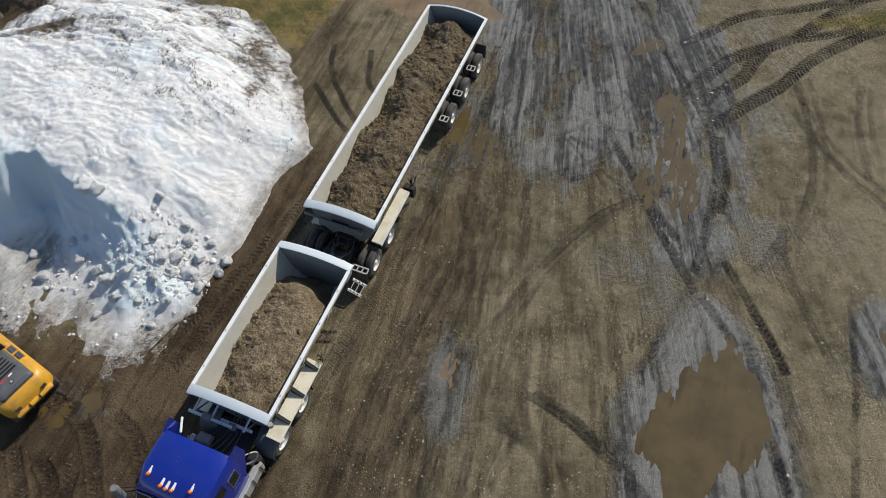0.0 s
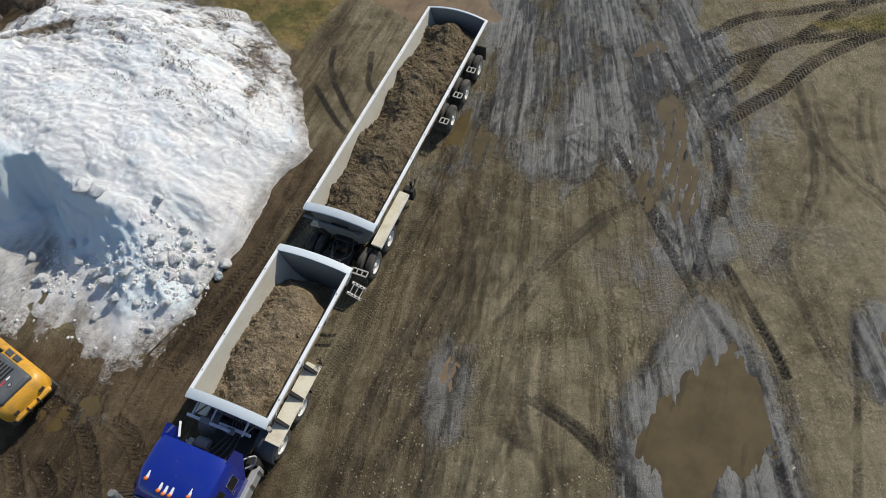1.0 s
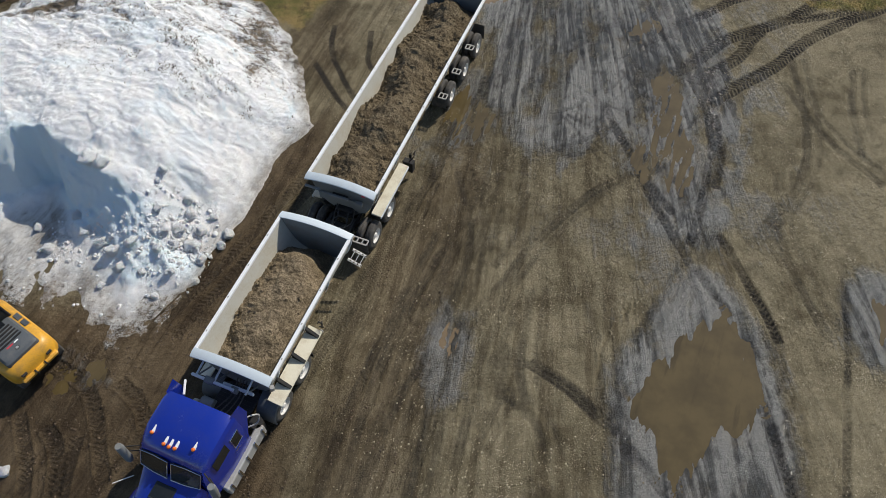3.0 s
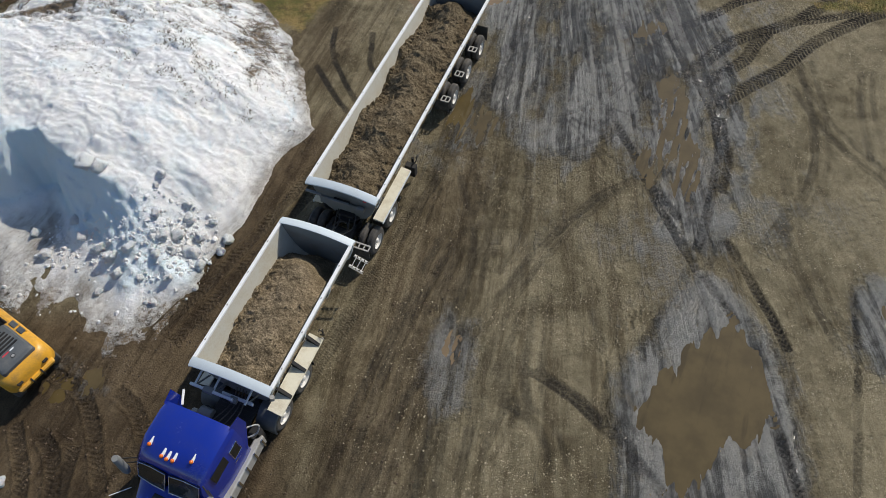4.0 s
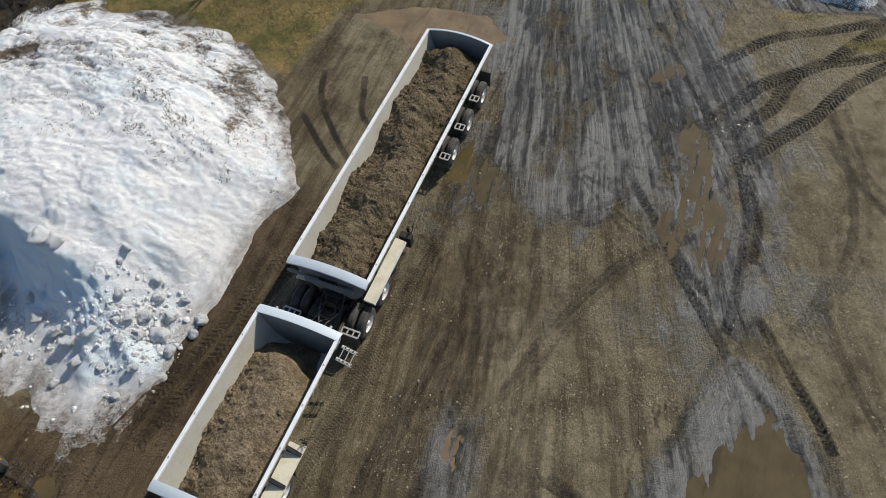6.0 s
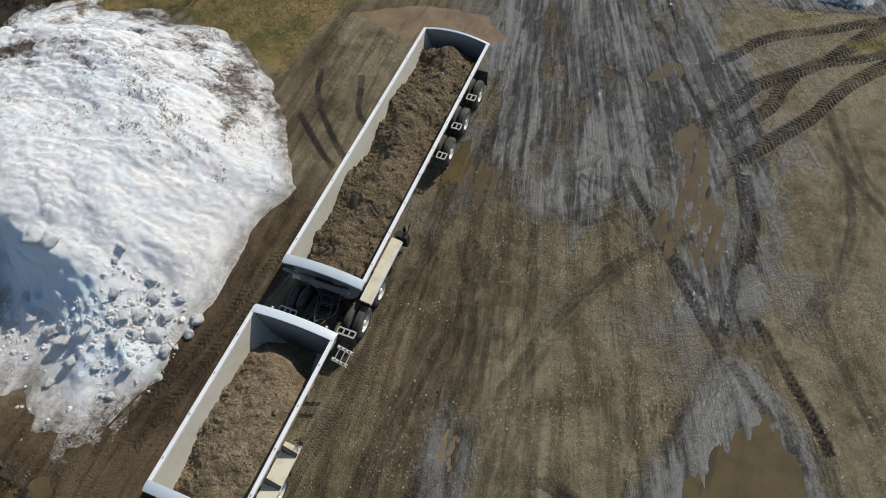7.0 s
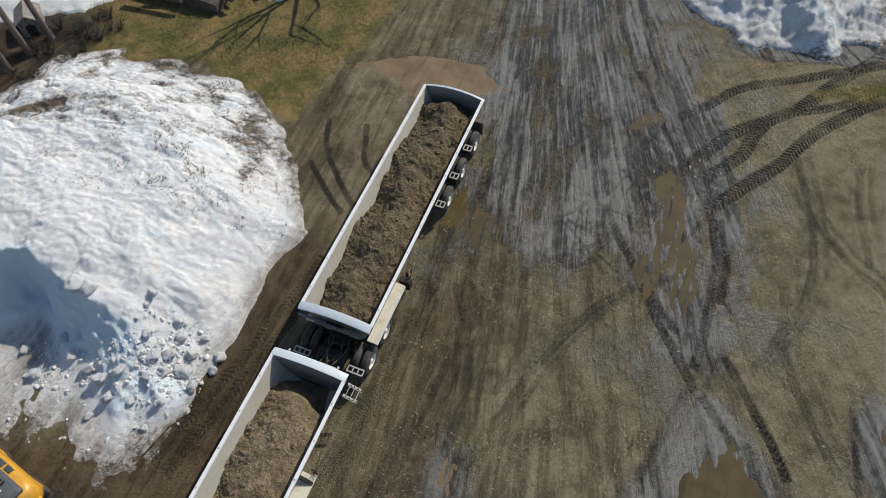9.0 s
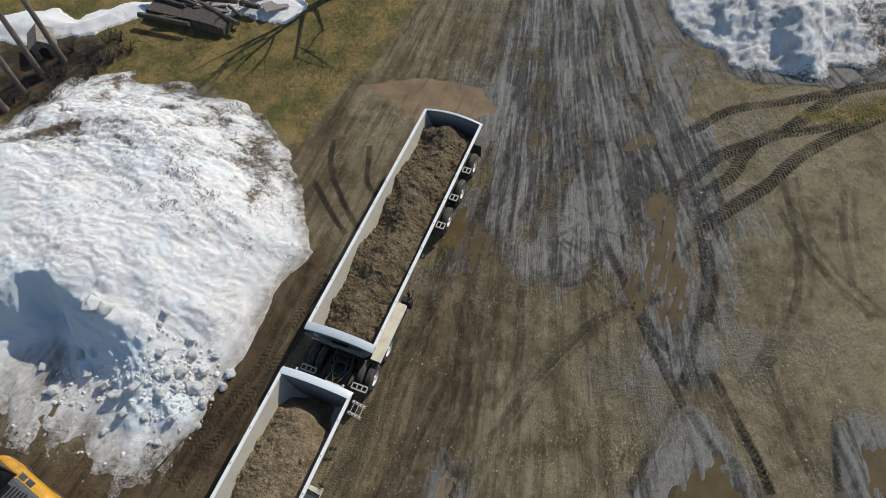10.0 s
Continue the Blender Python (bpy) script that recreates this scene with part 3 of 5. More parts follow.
# streaks that follow the wheels' way up the yard, towards its far gate
U, V = (X - 5.5) / np.maximum(8.0, 60.0 - Y) * 40, np.hypot(X - 5.5, Y - 60.0)
U = U + 0.12 * fbm(X, Y, 2.5, 3, 93)
streak = fbm(U * 1.0, V * 0.07, 0.5, 4, 94, 0.7)
thin = fbm(U * 1.0, V * 0.05, 0.16, 2, 95)
blot = fbm(X, Y, 1.8, 5, 96, 0.62)
FLOW = near * smooth(-0.45, 0.5, 0.7 * streak + 0.45 * thin + 0.5 * blot + 0.3 * fbm(X, Y, 0.3, 3, 99))
TONE = near * smooth(-0.5, 0.5, 0.55 * blot + 0.35 * streak * smooth(9, 2, X) + 0.3 * fbm(X, Y, 0.45, 3, 97) + 0.12 * smooth(2, 14, X))
clot = fbm(X, Y, 0.7, 4, 98, 0.6)
WET = smooth(0.1, 1.0, WET + 0.42 * blot + 0.25 * clot + 0.2 * streak) * smooth(0.0, 0.3, WET)
WET = np.maximum(WET, 0.42 * near * smooth(-0.15, 0.5, blot + 0.4 * clot + 0.3 * streak) * smooth(-7.0, -1.0, lane) * (1 - GRASS))
lane_wet = np.clip(WET, 0, 1)
# scored drag lines, raised and also paler in colour for their wet highlights
score = smooth(0.3, 0.5, thin) + smooth(0.45, 0.6, fbm(U * 1.4 + V * 0.12, V * 0.1, 0.25, 2, 101))
FLOW = np.clip(FLOW * 0.85 + 0.5 * score, 0, 1)
Z += near * lane_wet * (0.022 * streak + 0.016 * thin + 0.016 * score + 0.016 * clot) + near * (1 - lane_wet) * 0.008 * streak
ground = sheet("ground", GX, GY, Z, GROUND, {"wet": WET, "track": TRACK, "grass": GRASS, "brown": BROWN, "tone": TONE, "flow": FLOW, "across": U, "along": V, "lug": LUG, "lug_side": LUG_SIDE, "lug_run": LUG_RUN})
tagged(ground, "muddy gravel yard with tyre tracks, slurry and grass", "ground", kind="structure")


def puddle(outline, level, material, label):
    """A flat, still sheet of water; its shore is where it meets the basin."""
    cx, cy = sum(p[0] for p in outline) / len(outline), sum(p[1] for p in outline) / len(outline)
    bm = bmesh.new()
    bm.faces.new([bm.verts.new((cx + (x - cx) * 1.22, cy + (y - cy) * 1.22, level)) for x, y in outline])
    bmesh.ops.recalc_face_normals(bm, faces=bm.faces)
    me = bpy.data.meshes.new("puddle")
    bm.to_mesh(me)
    bm.free()
    me.materials.append(material)
    ob = new("puddle", me)
    if me.polygons[0].normal.z < 0:
        me.flip_normals()
    return tagged(ob, label, "puddle", kind="structure")


puddle(PUDDLE_BIG, -0.045, WATER, "large still puddle of brown muddy water in slurry")
puddle(PUDDLE_RUT, -0.05, WATER, "brown water standing in churned wheel ruts")
puddle(PUDDLE_TAN, -0.035, TAN_WATER, "wide tan puddle on the gravel behind the trailer")
puddle(PUDDLE_SIDE, -0.035, WATER, "shallow brown puddle beside the trailer wheels")
puddle([(-0.3, 8.4), (0.25, 9.3), (0.5, 8.5), (0.4, 7.4), (-0.1, 7.5)], -0.04, TAN_WATER, "small tan puddle in an old wheel track")
puddle([(-11.9, 7.3), (-10.8, 7.3), (-10.6, 6.3), (-11.5, 6.2)], -0.04, WATER, "small brown puddle beside the yellow loader")
puddle([(-12.8, 6.8), (-11.9, 6.9), (-11.7, 5.9), (-12.7, 5.8)], -0.035, WATER, "small brown puddle behind the yellow loader")
puddle([(14.0, 9.0), (14.3, 10.9), (16.4, 11.0), (16.4, 8.8)], -0.05, WATER, "dark puddle in trampled wet slurry")
puddle([(7.3, 23.9), (8.1, 25.3), (9.0, 24.5), (8.2, 23.3)], -0.045, WATER, "dark brown puddle between wheel ruts")

# ---- snow ----
SNOW_EDGE = [(-34, 27.5), (-34, 8.0), (-17, 9.4), (-15.3, 9.0), (-14.0, 8.8), (-12.9, 8.0), (-12.2, 7.5), (-10.8, 7.5), (-9.9, 7.7), (-9.3, 9.3), (-8.6, 10.3), (-8.8, 11.0), (-8.2, 11.9), (-7.9, 12.8), (-7.3, 14.2), (-6.9, 16.2), (-5.8, 17.6), (-6.2, 19.3), (-6.7, 20.8), (-7.9, 23.1), (-9.2, 25.2), (-10.5, 26.2), (-12.6, 26.8), (-13.6, 27.5), (-16.0, 27.2), (-16.4, 28.1), (-17.8, 27.8), (-19.5, 27.4), (-20.8, 25.4), (-21.5, 24.4), (-24, 24.6)]
CLIFF = [(-34, 13.2), (-17.5, 13.6), (-16.2, 14.2), (-15.8, 14.8), (-15.2, 15.0), (-14.6, 14.9), (-13.8, 14.3), (-12.9, 13.7), (-11.6, 13.2), (-10.9, 12.7), (-10.45, 11.8), (-9.9, 11.3), (-9.0, 11.2), (-8.0, 11.6), (-7.0, 11.0), (-4, 11.0), (-4, -4), (-34, -4)]
SX, SY = np.arange(-27.0, -5.2, 0.05), np.arange(6.8, 30.0, 0.05)
x, y = np.meshgrid(SX, SY, indexing="ij")
wx, wy = x + 0.35 * fbm(x, y, 1.1, 4, 21), y + 0.35 * fbm(x, y, 1.1, 4, 22)
d = inside(wx, wy, SNOW_EDGE)
top = 2.3 * smooth(-0.1, 4.6, d) ** 0.8
top = top * (0.75 + 0.25 * smooth(27, 20, y)) + 0.55 * np.exp(-(((x + 14.5) / 3.2) ** 2 + ((y - 16.2) / 2.4) ** 2)) * smooth(0, 3, d)
top = top + smooth(0.2, 2.0, d) * (0.34 * fbm(wx * 0.8 + wy * 0.5, wy * 1.5, 3.0, 5, 23, 0.6) + 0.12 * fbm(wx, wy, 0.8, 5, 24, 0.65) - (0.03 + 0.2 * smooth(17, 22, y)) * (1 - np.abs(fbm(wx * 0.7 + wy * 0.35, wy * 1.2, 1.5, 4, 39))) ** 4)
top = top - 0.42 * np.exp(-(((x + 9.3) / 1.3) ** 2 + ((y - 12.0) / 1.5) ** 2)) * smooth(0, 1, d)
top = top + smooth(0.1, 1.0, d) * (0.07 * fbm(x, y, 0.34, 4, 25, 0.65) + 0.05 * np.abs(fbm(wx * 1.3 + wy * 0.8, wy * 2.2, 0.9, 4, 36))) + 0.09 * smooth(0, 0.22, d)
cx, cy = x + 0.2 * fbm(x, y, 1.0, 4, 26), y + 0.2 * fbm(x, y, 1.0, 4, 27)
c = inside(cx, cy, CLIFF)
run = 0.55 + 0.95 * smooth(-15.0, -13.2, x) - 0.8 * smooth(-10.9, -10.2, x)
low = 0.03 + 0.1 * smooth(0.0, 1.6, d) + 0.09 * fbm(wx, wy, 1.2, 4, 28) + 0.04 * fbm(x, y, 0.3, 3, 29) + 0.5 * smooth(run + 0.9, run - 0.2, c) * (0.6 + 0.7 * fbm(x, y, 0.8, 3, 30))
low = np.minimum(low, top + 0.1)
steps = 0.12 * fbm(x * 0.8, y * 0.4 + c * 2.0, 0.6, 4, 31, 0.65)
fall = np.clip((c - steps) / run, 0, 1)
fall = 0.55 * fall + 0.45 * (np.floor(fall * 5) + smooth(0.15, 0.75, fall * 5 - np.floor(fall * 5))) / 5 + 0.05 * np.sin(np.pi * fall) * fbm(x, y, 0.5, 4, 33, 0.6)
height = top + (low - top) * np.clip(fall, 0, 1)
melt = smooth(run + 0.3, run + 1.3, c)
height = np.where(d > 0, height, -0.12) - 0.02
height -= melt * 0.13 * smooth(-0.1, 0.45, fbm(wx * 1.3, wy * 0.6, 1.4, 4, 32)) * smooth(3.2, 0.6, d)
litter = smooth(-0.55, 0.2, fbm(x, y, 1.3, 4, 34)) * smooth(4.6, 1.2, d) * smooth(15.5, 18.0, y)
dirt = 0.09 + 0.17 * litter + 0.16 * smooth(0.4, 0.05, d) + 0.16 * fbm(wx * 0.7 + wy * 0.4, wy * 1.6, 1.5, 4, 37)
dirt += 0.75 * np.exp(-(((x + 17.4) / 1.25) ** 2 + ((y - 22.3 - 0.25 * (x + 17.4)) / 0.4) ** 2))
dirt += 0.42 * np.exp(-(((x + 8.5) / 0.35) ** 2 + ((y - 19.8) / 0.8) ** 2)) + 0.35 * np.exp(-(((x + 13.2) / 0.3) ** 2 + ((y - 20.0) / 0.3) ** 2))
dirt += 0.22 * np.exp(-(((x + 15.8) / 1.4) ** 2 + ((y - 19.4) / 0.35) ** 2)) + melt * (0.2 + 0.35 * smooth(2.4, 0.3, d)) + 0.2 * np.exp(-(((x + 9.2) / 0.9) ** 2 + ((y - 11.4) / 1.0) ** 2))
dirt += 0.12 * smooth(17, 20, y) + 0.3 * np.exp(-(((x + 14.2) / 1.4) ** 2 + ((y - 26.6) / 0.5) ** 2)) + smooth(18, 22, y) * (0.3 * (1 - np.abs(fbm(wx * 0.7 + wy * 0.35, wy * 1.2, 1.5, 4, 39))) ** 4 + 0.12 * smooth(-0.1, 0.4, fbm(x, y, 0.6, 4, 35)))
# blue: skylit shade coloured onto the cliff face, plus random bluish patches
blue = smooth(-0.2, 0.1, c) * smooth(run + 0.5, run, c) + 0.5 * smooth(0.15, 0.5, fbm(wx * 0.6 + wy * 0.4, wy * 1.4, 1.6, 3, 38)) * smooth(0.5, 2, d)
ice = np.clip(melt * (0.95 - 0.6 * smooth(-0.1, 0.35, fbm(wx * 1.2, wy * 0.6, 1.6, 4, 30)) * smooth(0.6, 2.2, d)) + 0.85 * smooth(0.7, 0.1, d + 0.3 * fbm(x, y, 0.7, 3, 40)), 0, 1)
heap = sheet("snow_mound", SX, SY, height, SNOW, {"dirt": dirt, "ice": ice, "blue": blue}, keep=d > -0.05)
tagged(heap, "large heap of old ploughed snow, dirty, with a cut cliff", "snow mound")
SNOW_TOP = (SX, SY, height)

BANK_EDGE = [(10.6, 40), (10.8, 34.5), (11.2, 32.2), (12.0, 30.8), (13.0, 30.3), (13.2, 29.6), (13.8, 28.95), (14.8, 29.2), (16.0, 28.8), (17.5, 28.5), (18.1, 29.5), (19.7, 29.4), (21.0, 30.0), (26, 31), (32, 40)]
bx, by = np.arange(10.4, 28, 0.08), np.arange(28.0, 39, 0.08)
x, y = np.meshgrid(bx, by, indexing="ij")
wx, wy = x + 0.3 * fbm(x, y, 1.0, 4, 41), y + 0.3 * fbm(x, y, 1.0, 4, 42)
d = inside(wx, wy, BANK_EDGE)
height = 1.35 * smooth(0.0, 3.2, d) + 0.5 * smooth(0.1, 0.9, d) * smooth(15.2, 16.4, x) * smooth(18.0, 17.4, x) + smooth(0.1, 1.0, d) * (0.32 * fbm(wx, wy, 1.3, 6, 43, 0.66) + 0.26 * np.abs(fbm(wx, wy, 0.7, 5, 46, 0.65))) + 0.14 * smooth(0, 0.2, d) + 0.12 * fbm(x, y, 0.4, 4, 44, 0.6)
height = np.where(d > 0, height, -0.12)
dirt = 0.3 + 0.35 * fbm(x, y, 1.2, 5, 45, 0.65) + 0.25 * smooth(0.6, 0.1, d) + 0.3 * smooth(18, 21, x)
# blue here colours the shaded front of the bank
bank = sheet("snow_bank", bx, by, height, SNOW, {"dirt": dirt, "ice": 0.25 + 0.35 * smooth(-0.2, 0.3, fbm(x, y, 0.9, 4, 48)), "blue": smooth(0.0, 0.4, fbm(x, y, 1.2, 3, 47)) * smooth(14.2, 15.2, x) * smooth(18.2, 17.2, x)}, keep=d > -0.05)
tagged(bank, "dirty melting snow bank at the edge of the yard", "snow bank")

STRIP = [(-30, 31.5), (-24.0, 29.9), (-22.1, 29.7), (-20.9, 30.4), (-19.3, 30.6), (-18.4, 31.4), (-17.5, 32.2), (-16.9, 32.6), (-15.0, 32.5), (-15.1, 33.4), (-18.9, 33.2), (-19.5, 32.5), (-20.5, 31.9), (-21.2, 32.1), (-22.0, 32.7), (-23.2, 32.5), (-24.8, 31.9), (-30, 34)]
bx, by = np.arange(-30, -7.5, 0.1), np.arange(29.6, 37, 0.1)
x, y = np.meshgrid(bx, by, indexing="ij")
d = np.maximum(inside(x + 0.3 * fbm(x, y, 1, 3, 51), y + 0.3 * fbm(x, y, 1, 3, 52), STRIP), inside(x + 0.3 * fbm(x, y, 1, 3, 53), y + 0.3 * fbm(x, y, 1, 3, 54), [(-16.5, 33.4), (-12.5, 32.4), (-9.6, 31.9), (-8.4, 33.2), (-10, 36), (-16.5, 36)]))
height = np.where(d > 0, 0.1 + 0.35 * smooth(0, 1.2, d) + 0.1 * fbm(x, y, 1.0, 3, 55), -0.12)
strip = sheet("snow_patch", bx, by, height, SNOW, {"dirt": 0.12 + 0 * x, "ice": 0 * x}, keep=d > -0.1)
tagged(strip, "thin patch of leftover snow on the grass", "snow")

# ---- mesh helpers ----
def part(name, bm, material, parent=None, label="", smooth_faces=False):
    """Links a bmesh as one mesh object under a thing or a part."""
    bmesh.ops.recalc_face_normals(bm, faces=bm.faces)
    me = bpy.data.meshes.new(name)
    bm.to_mesh(me)
    bm.free()
    me.materials.append(material)
    if smooth_faces:
        me.polygons.foreach_set("use_smooth", np.ones(len(me.polygons), bool))
        me.set_sharp_from_angle(angle=radians(38))
    ob = new(name, me)
    ob.parent = parent
    return tagged(ob, label)


def box(x0, x1, y0, y1, z0, z1, bevel=0.012, bm=None, turn=None):
    bm = bm or bmesh.new()
    m = Matrix.Translation(((x0 + x1) / 2, (y0 + y1) / 2, (z0 + z1) / 2)) @ (turn or Matrix()) @ Matrix.Diagonal((abs(x1 - x0), abs(y1 - y0), abs(z1 - z0), 1))
    made = bmesh.ops.create_cube(bm, size=1, matrix=m)["verts"]
    if bevel:
        edges = list({e for v in made for e in v.link_edges})
        bmesh.ops.bevel(bm, geom=edges, offset=bevel, segments=1, affect="EDGES")
    return bm


def tube(points, radius, bm=None, sides=10):
    """A round bar along a line of points."""
    bm = bm or bmesh.new()
    rings, pts = [], [Vector(p) for p in points]
    radii = radius if isinstance(radius, (list, tuple)) else [radius] * len(pts)
    for k, p in enumerate(pts):
        way = (pts[min(k + 1, len(pts) - 1)] - pts[max(k - 1, 0)]).normalized()
        side = way.cross(Vector((0, 0, 1)) if abs(way.z) < 0.9 else Vector((1, 0, 0))).normalized()
        up = side.cross(way)
        rings.append([bm.verts.new(p + radii[k] * (side * math.cos(a) + up * math.sin(a))) for a in (2 * math.pi * i / sides for i in range(sides))])
    for a, b in zip(rings, rings[1:]):
        for i in range(sides):
            bm.faces.new((a[i], a[(i + 1) % sides], b[(i + 1) % sides], b[i]))
    bm.faces.new(rings[0][::-1])
    bm.faces.new(rings[-1])
    return bm


def prism(outline, y0, y1, bm=None, axis="y", bevel=0.0):
    """A flat outline in x and z (or y and z, for axis x) pushed to a thickness."""
    bm = bm or bmesh.new()
    at = (lambda p, t: (p[0], t, p[1])) if axis == "y" else (lambda p, t: (t, p[0], p[1]))
    a, b = ([bm.verts.new(at(p, t)) for p in outline] for t in (y0, y1))
    n = len(outline)
    faces = [bm.faces.new(a), bm.faces.new(b[::-1])]
    for i in range(n):
        faces.append(bm.faces.new((a[i], b[i], b[(i + 1) % n], a[(i + 1) % n])))
    if bevel:
        bmesh.ops.bevel(bm, geom=list({e for f in faces for e in f.edges}), offset=bevel, segments=2, affect="EDGES")
    return bm


def lathe(profile, x, y, z, bm=None, sides=32):
    """Rings round an axle that lies along x: profile of (x offset, radius)."""
    bm = bm or bmesh.new()
    rings = [[bm.verts.new((x + o, y + r * math.cos(2 * math.pi * i / sides), z + r * math.sin(2 * math.pi * i / sides))) for i in range(sides)] for o, r in profile]
    for a, b in zip(rings, rings[1:]):
        for i in range(sides):
            bm.faces.new((a[i], b[i], b[(i + 1) % sides], a[(i + 1) % sides]))
    return bm


def empty(name, m, label, category, group=""):
    ob = new(name)
    ob.matrix_world = m
    return tagged(ob, label, category, group)


TRUCK = Matrix.Translation((-5.87, 6.30, 0)) @ pose(0, 0, 0, 0, 0, -18.45)


def wheel(parent, x, y, r=0.52, face=1, dual=True):
    """A wheel, or a pair on one hub, whose outer side looks along face."""
    w = 0.27
    hub = part("wheel", tube([(x - face * 0.5, y, r), (x - face * 0.1, y, r)], 0.12), STEEL, parent)
    for k in range(2 if dual else 1):
        x0 = x - face * (k * 0.33)
        side = [(0.0, 0.29), (-0.015, 0.33), (0.0, 0.4), (-0.01, 0.46), (-0.045, 0.505), (-0.08, r), (-0.1, r), (-0.105, r - 0.014), (-0.115, r - 0.014), (-0.12, r), (-0.15, r), (-0.155, r - 0.014), (-0.165, r - 0.014), (-0.17, r), (-0.2, r), (-0.225, 0.505), (-0.26, 0.46), (-w, 0.4), (-w, 0.29)]
        part("tyre", lathe([(face * o, q) for o, q in side], x0, y, r), RUBBER, hub, "worn dusty black tyre", True)
        if k == 0:
            part("rim", lathe([(face * o, q) for o, q in [(-0.005, 0.3), (-0.02, 0.27), (-0.1, 0.25), (-0.13, 0.17), (-0.075, 0.14), (-0.06, 0.1), (-0.01, 0.085), (0.0, 0.0)]], x0, y, r, sides=24), RIM, hub, "dusty white steel rim", True)
            for i in range(8):
                a = 2 * math.pi * i / 8
                by, bz = y + 0.14 * math.cos(a), r + 0.14 * math.sin(a)
                part("wheel_nut", tube([(x0 - face * 0.09, by, bz), (x0 - face * 0.045, by, bz)], 0.016, sides=6), CHROME, hub)
    return hub


def tub_profile(inset=0.0, top=2.5):
    right = [(1.27 - inset, top), (1.13 - inset, 1.95), (0.97 - inset, 1.5), (0.74 - inset * 0.8, 1.16 + inset * 0.5), (0.45, 1.0 + inset)]
    return right + [(-x, z) for x, z in reversed(right)]


def arch(half, base, rise, n=14):
    return [(half - 2 * half * k / n, base + rise * (1 - (2 * k / n - 1) ** 2)) for k in range(n + 1)]


def end_plate(trailer, y, out, top=2.5, rise=0.16, depth=0.26):
    """A tub's end: a plate and the arched, folded cap along its top."""
    outline = arch(1.27, top, rise) + [(-1.13, 1.95), (-0.97, 1.5), (-0.74, 1.16), (-0.45, 1.0), (0.45, 1.0), (0.74, 1.16), (0.97, 1.5), (1.13, 1.95)]
    # the shade inside the tub end is put into this plate's dark colour
    part("end_plate", prism(outline, y, y + out * 0.05), SHADE, trailer, "steel end plate with an arched top, its grey darkened for shade")
    bm = bmesh.new()
    upper, n = arch(1.3, top + 0.012, rise + 0.01, 18), 18
    profile = [(-0.02, 0.0), (-0.02, 0.03), (depth * 0.5, 0.035), (depth, -0.02), (depth, -0.075), (depth - 0.02, -0.075), (depth - 0.02, -0.035), (0.0, 0.0)]
    rows = [[bm.verts.new((x, y + out * o, z + h)) for o, h in profile] for x, z in upper]
    for a, b in zip(rows, rows[1:]):
        for i in range(len(profile) - 1):
            bm.faces.new((a[i], a[i + 1], b[i + 1], b[i]))
    bm.faces.new(rows[0])
    bm.faces.new(rows[-1][::-1])
    part("end_cap", bm, CAP, trailer, "pale blue arched cap along the tub end", True)


def tub(trailer, y0, y1, top=2.5):
    outer, inner = tub_profile(0.0, top), tub_profile(0.05, top)
    bm = bmesh.new()
    n = len(outer)
    rings = [[bm.verts.new((x, y, z)) for x, z in shape] for shape in (outer, inner) for y in (y0, y1)]
    oa, ob_, ia, ib = rings
    for i in range(n - 1):
        bm.faces.new((oa[i], oa[i + 1], ob_[i + 1], ob_[i]))
        bm.faces.new((ia[i], ib[i], ib[i + 1], ia[i + 1]))
    for i in (0, n - 1):
        bm.faces.new((oa[i], ob_[i], ib[i], ia[i]))
    shell = part("tub", bm, INNER, trailer, "worn, scraped half-round steel dump tub")
    for sx in (1, -1):
        rail = box(sx * 1.25 - 0.055, sx * 1.25 + 0.055, y0 - 0.02, y1 + 0.02, top - 0.05, top + 0.05, 0.015)
        part("top_rail", rail, RAIL, trailer, "white-painted square top rail")
        for k in range(int((y1 - y0) / 1.2)):
            y = y0 + 0.6 + 1.2 * k
            part("rail_rivet", box(sx * 1.25 - 0.02, sx * 1.25 + 0.02, y - 0.03, y + 0.03, top + 0.046, top + 0.058, 0.004), ALU, rail_parent(trailer))
        for k in range(int((y1 - y0) / 1.6) + 1):
            y = y0 + 0.3 + 1.6 * k
            part("side_rib", prism([(sx * 1.24, top - 0.08), (sx * 1.28, top - 0.08), (sx * 1.17, 1.95), (sx * 1.01, 1.48), (sx * 0.78, 1.12), (sx * 0.73, 1.16), (sx * 0.96, 1.5), (sx * 1.12, 1.95)], y, y + 0.07), WHITE, trailer)


def rail_parent(trailer):
    return [c for c in trailer.children if c.name.startswith("top_rail")][-1]


def chassis(trailer, y0, y1):
    for sx in (0.42, -0.42):
        part("frame_beam", box(sx - 0.06, sx + 0.06, y0, y1, 0.72, 1.0, 0.01), STEEL, trailer, "black steel chassis beam")
    for k in range(max(2, int((y1 - y0) / 1.3))):
        y = y0 + 0.2 + k * (y1 - y0 - 0.4) / max(1, int((y1 - y0) / 1.3) - 1)
        part("cross_member", box(-0.5, 0.5, y - 0.05, y + 0.05, 0.74, 0.94, 0.01), STEEL, trailer)


def axle(trailer, y):
    part("axle", tube([(-0.9, y, 0.52), (0.9, y, 0.52)], 0.07), STEEL, trailer)
    part("spring_bag", tube([(0.42, y + 0.2, 0.55), (0.42, y + 0.2, 0.75)], 0.13), RUBBER, trailer)
    part("spring_bag", tube([(-0.42, y + 0.2, 0.55), (-0.42, y + 0.2, 0.75)], 0.13), RUBBER, trailer)
    for sx in (1, -1):
        wheel(trailer, sx * 1.27, y, face=sx)


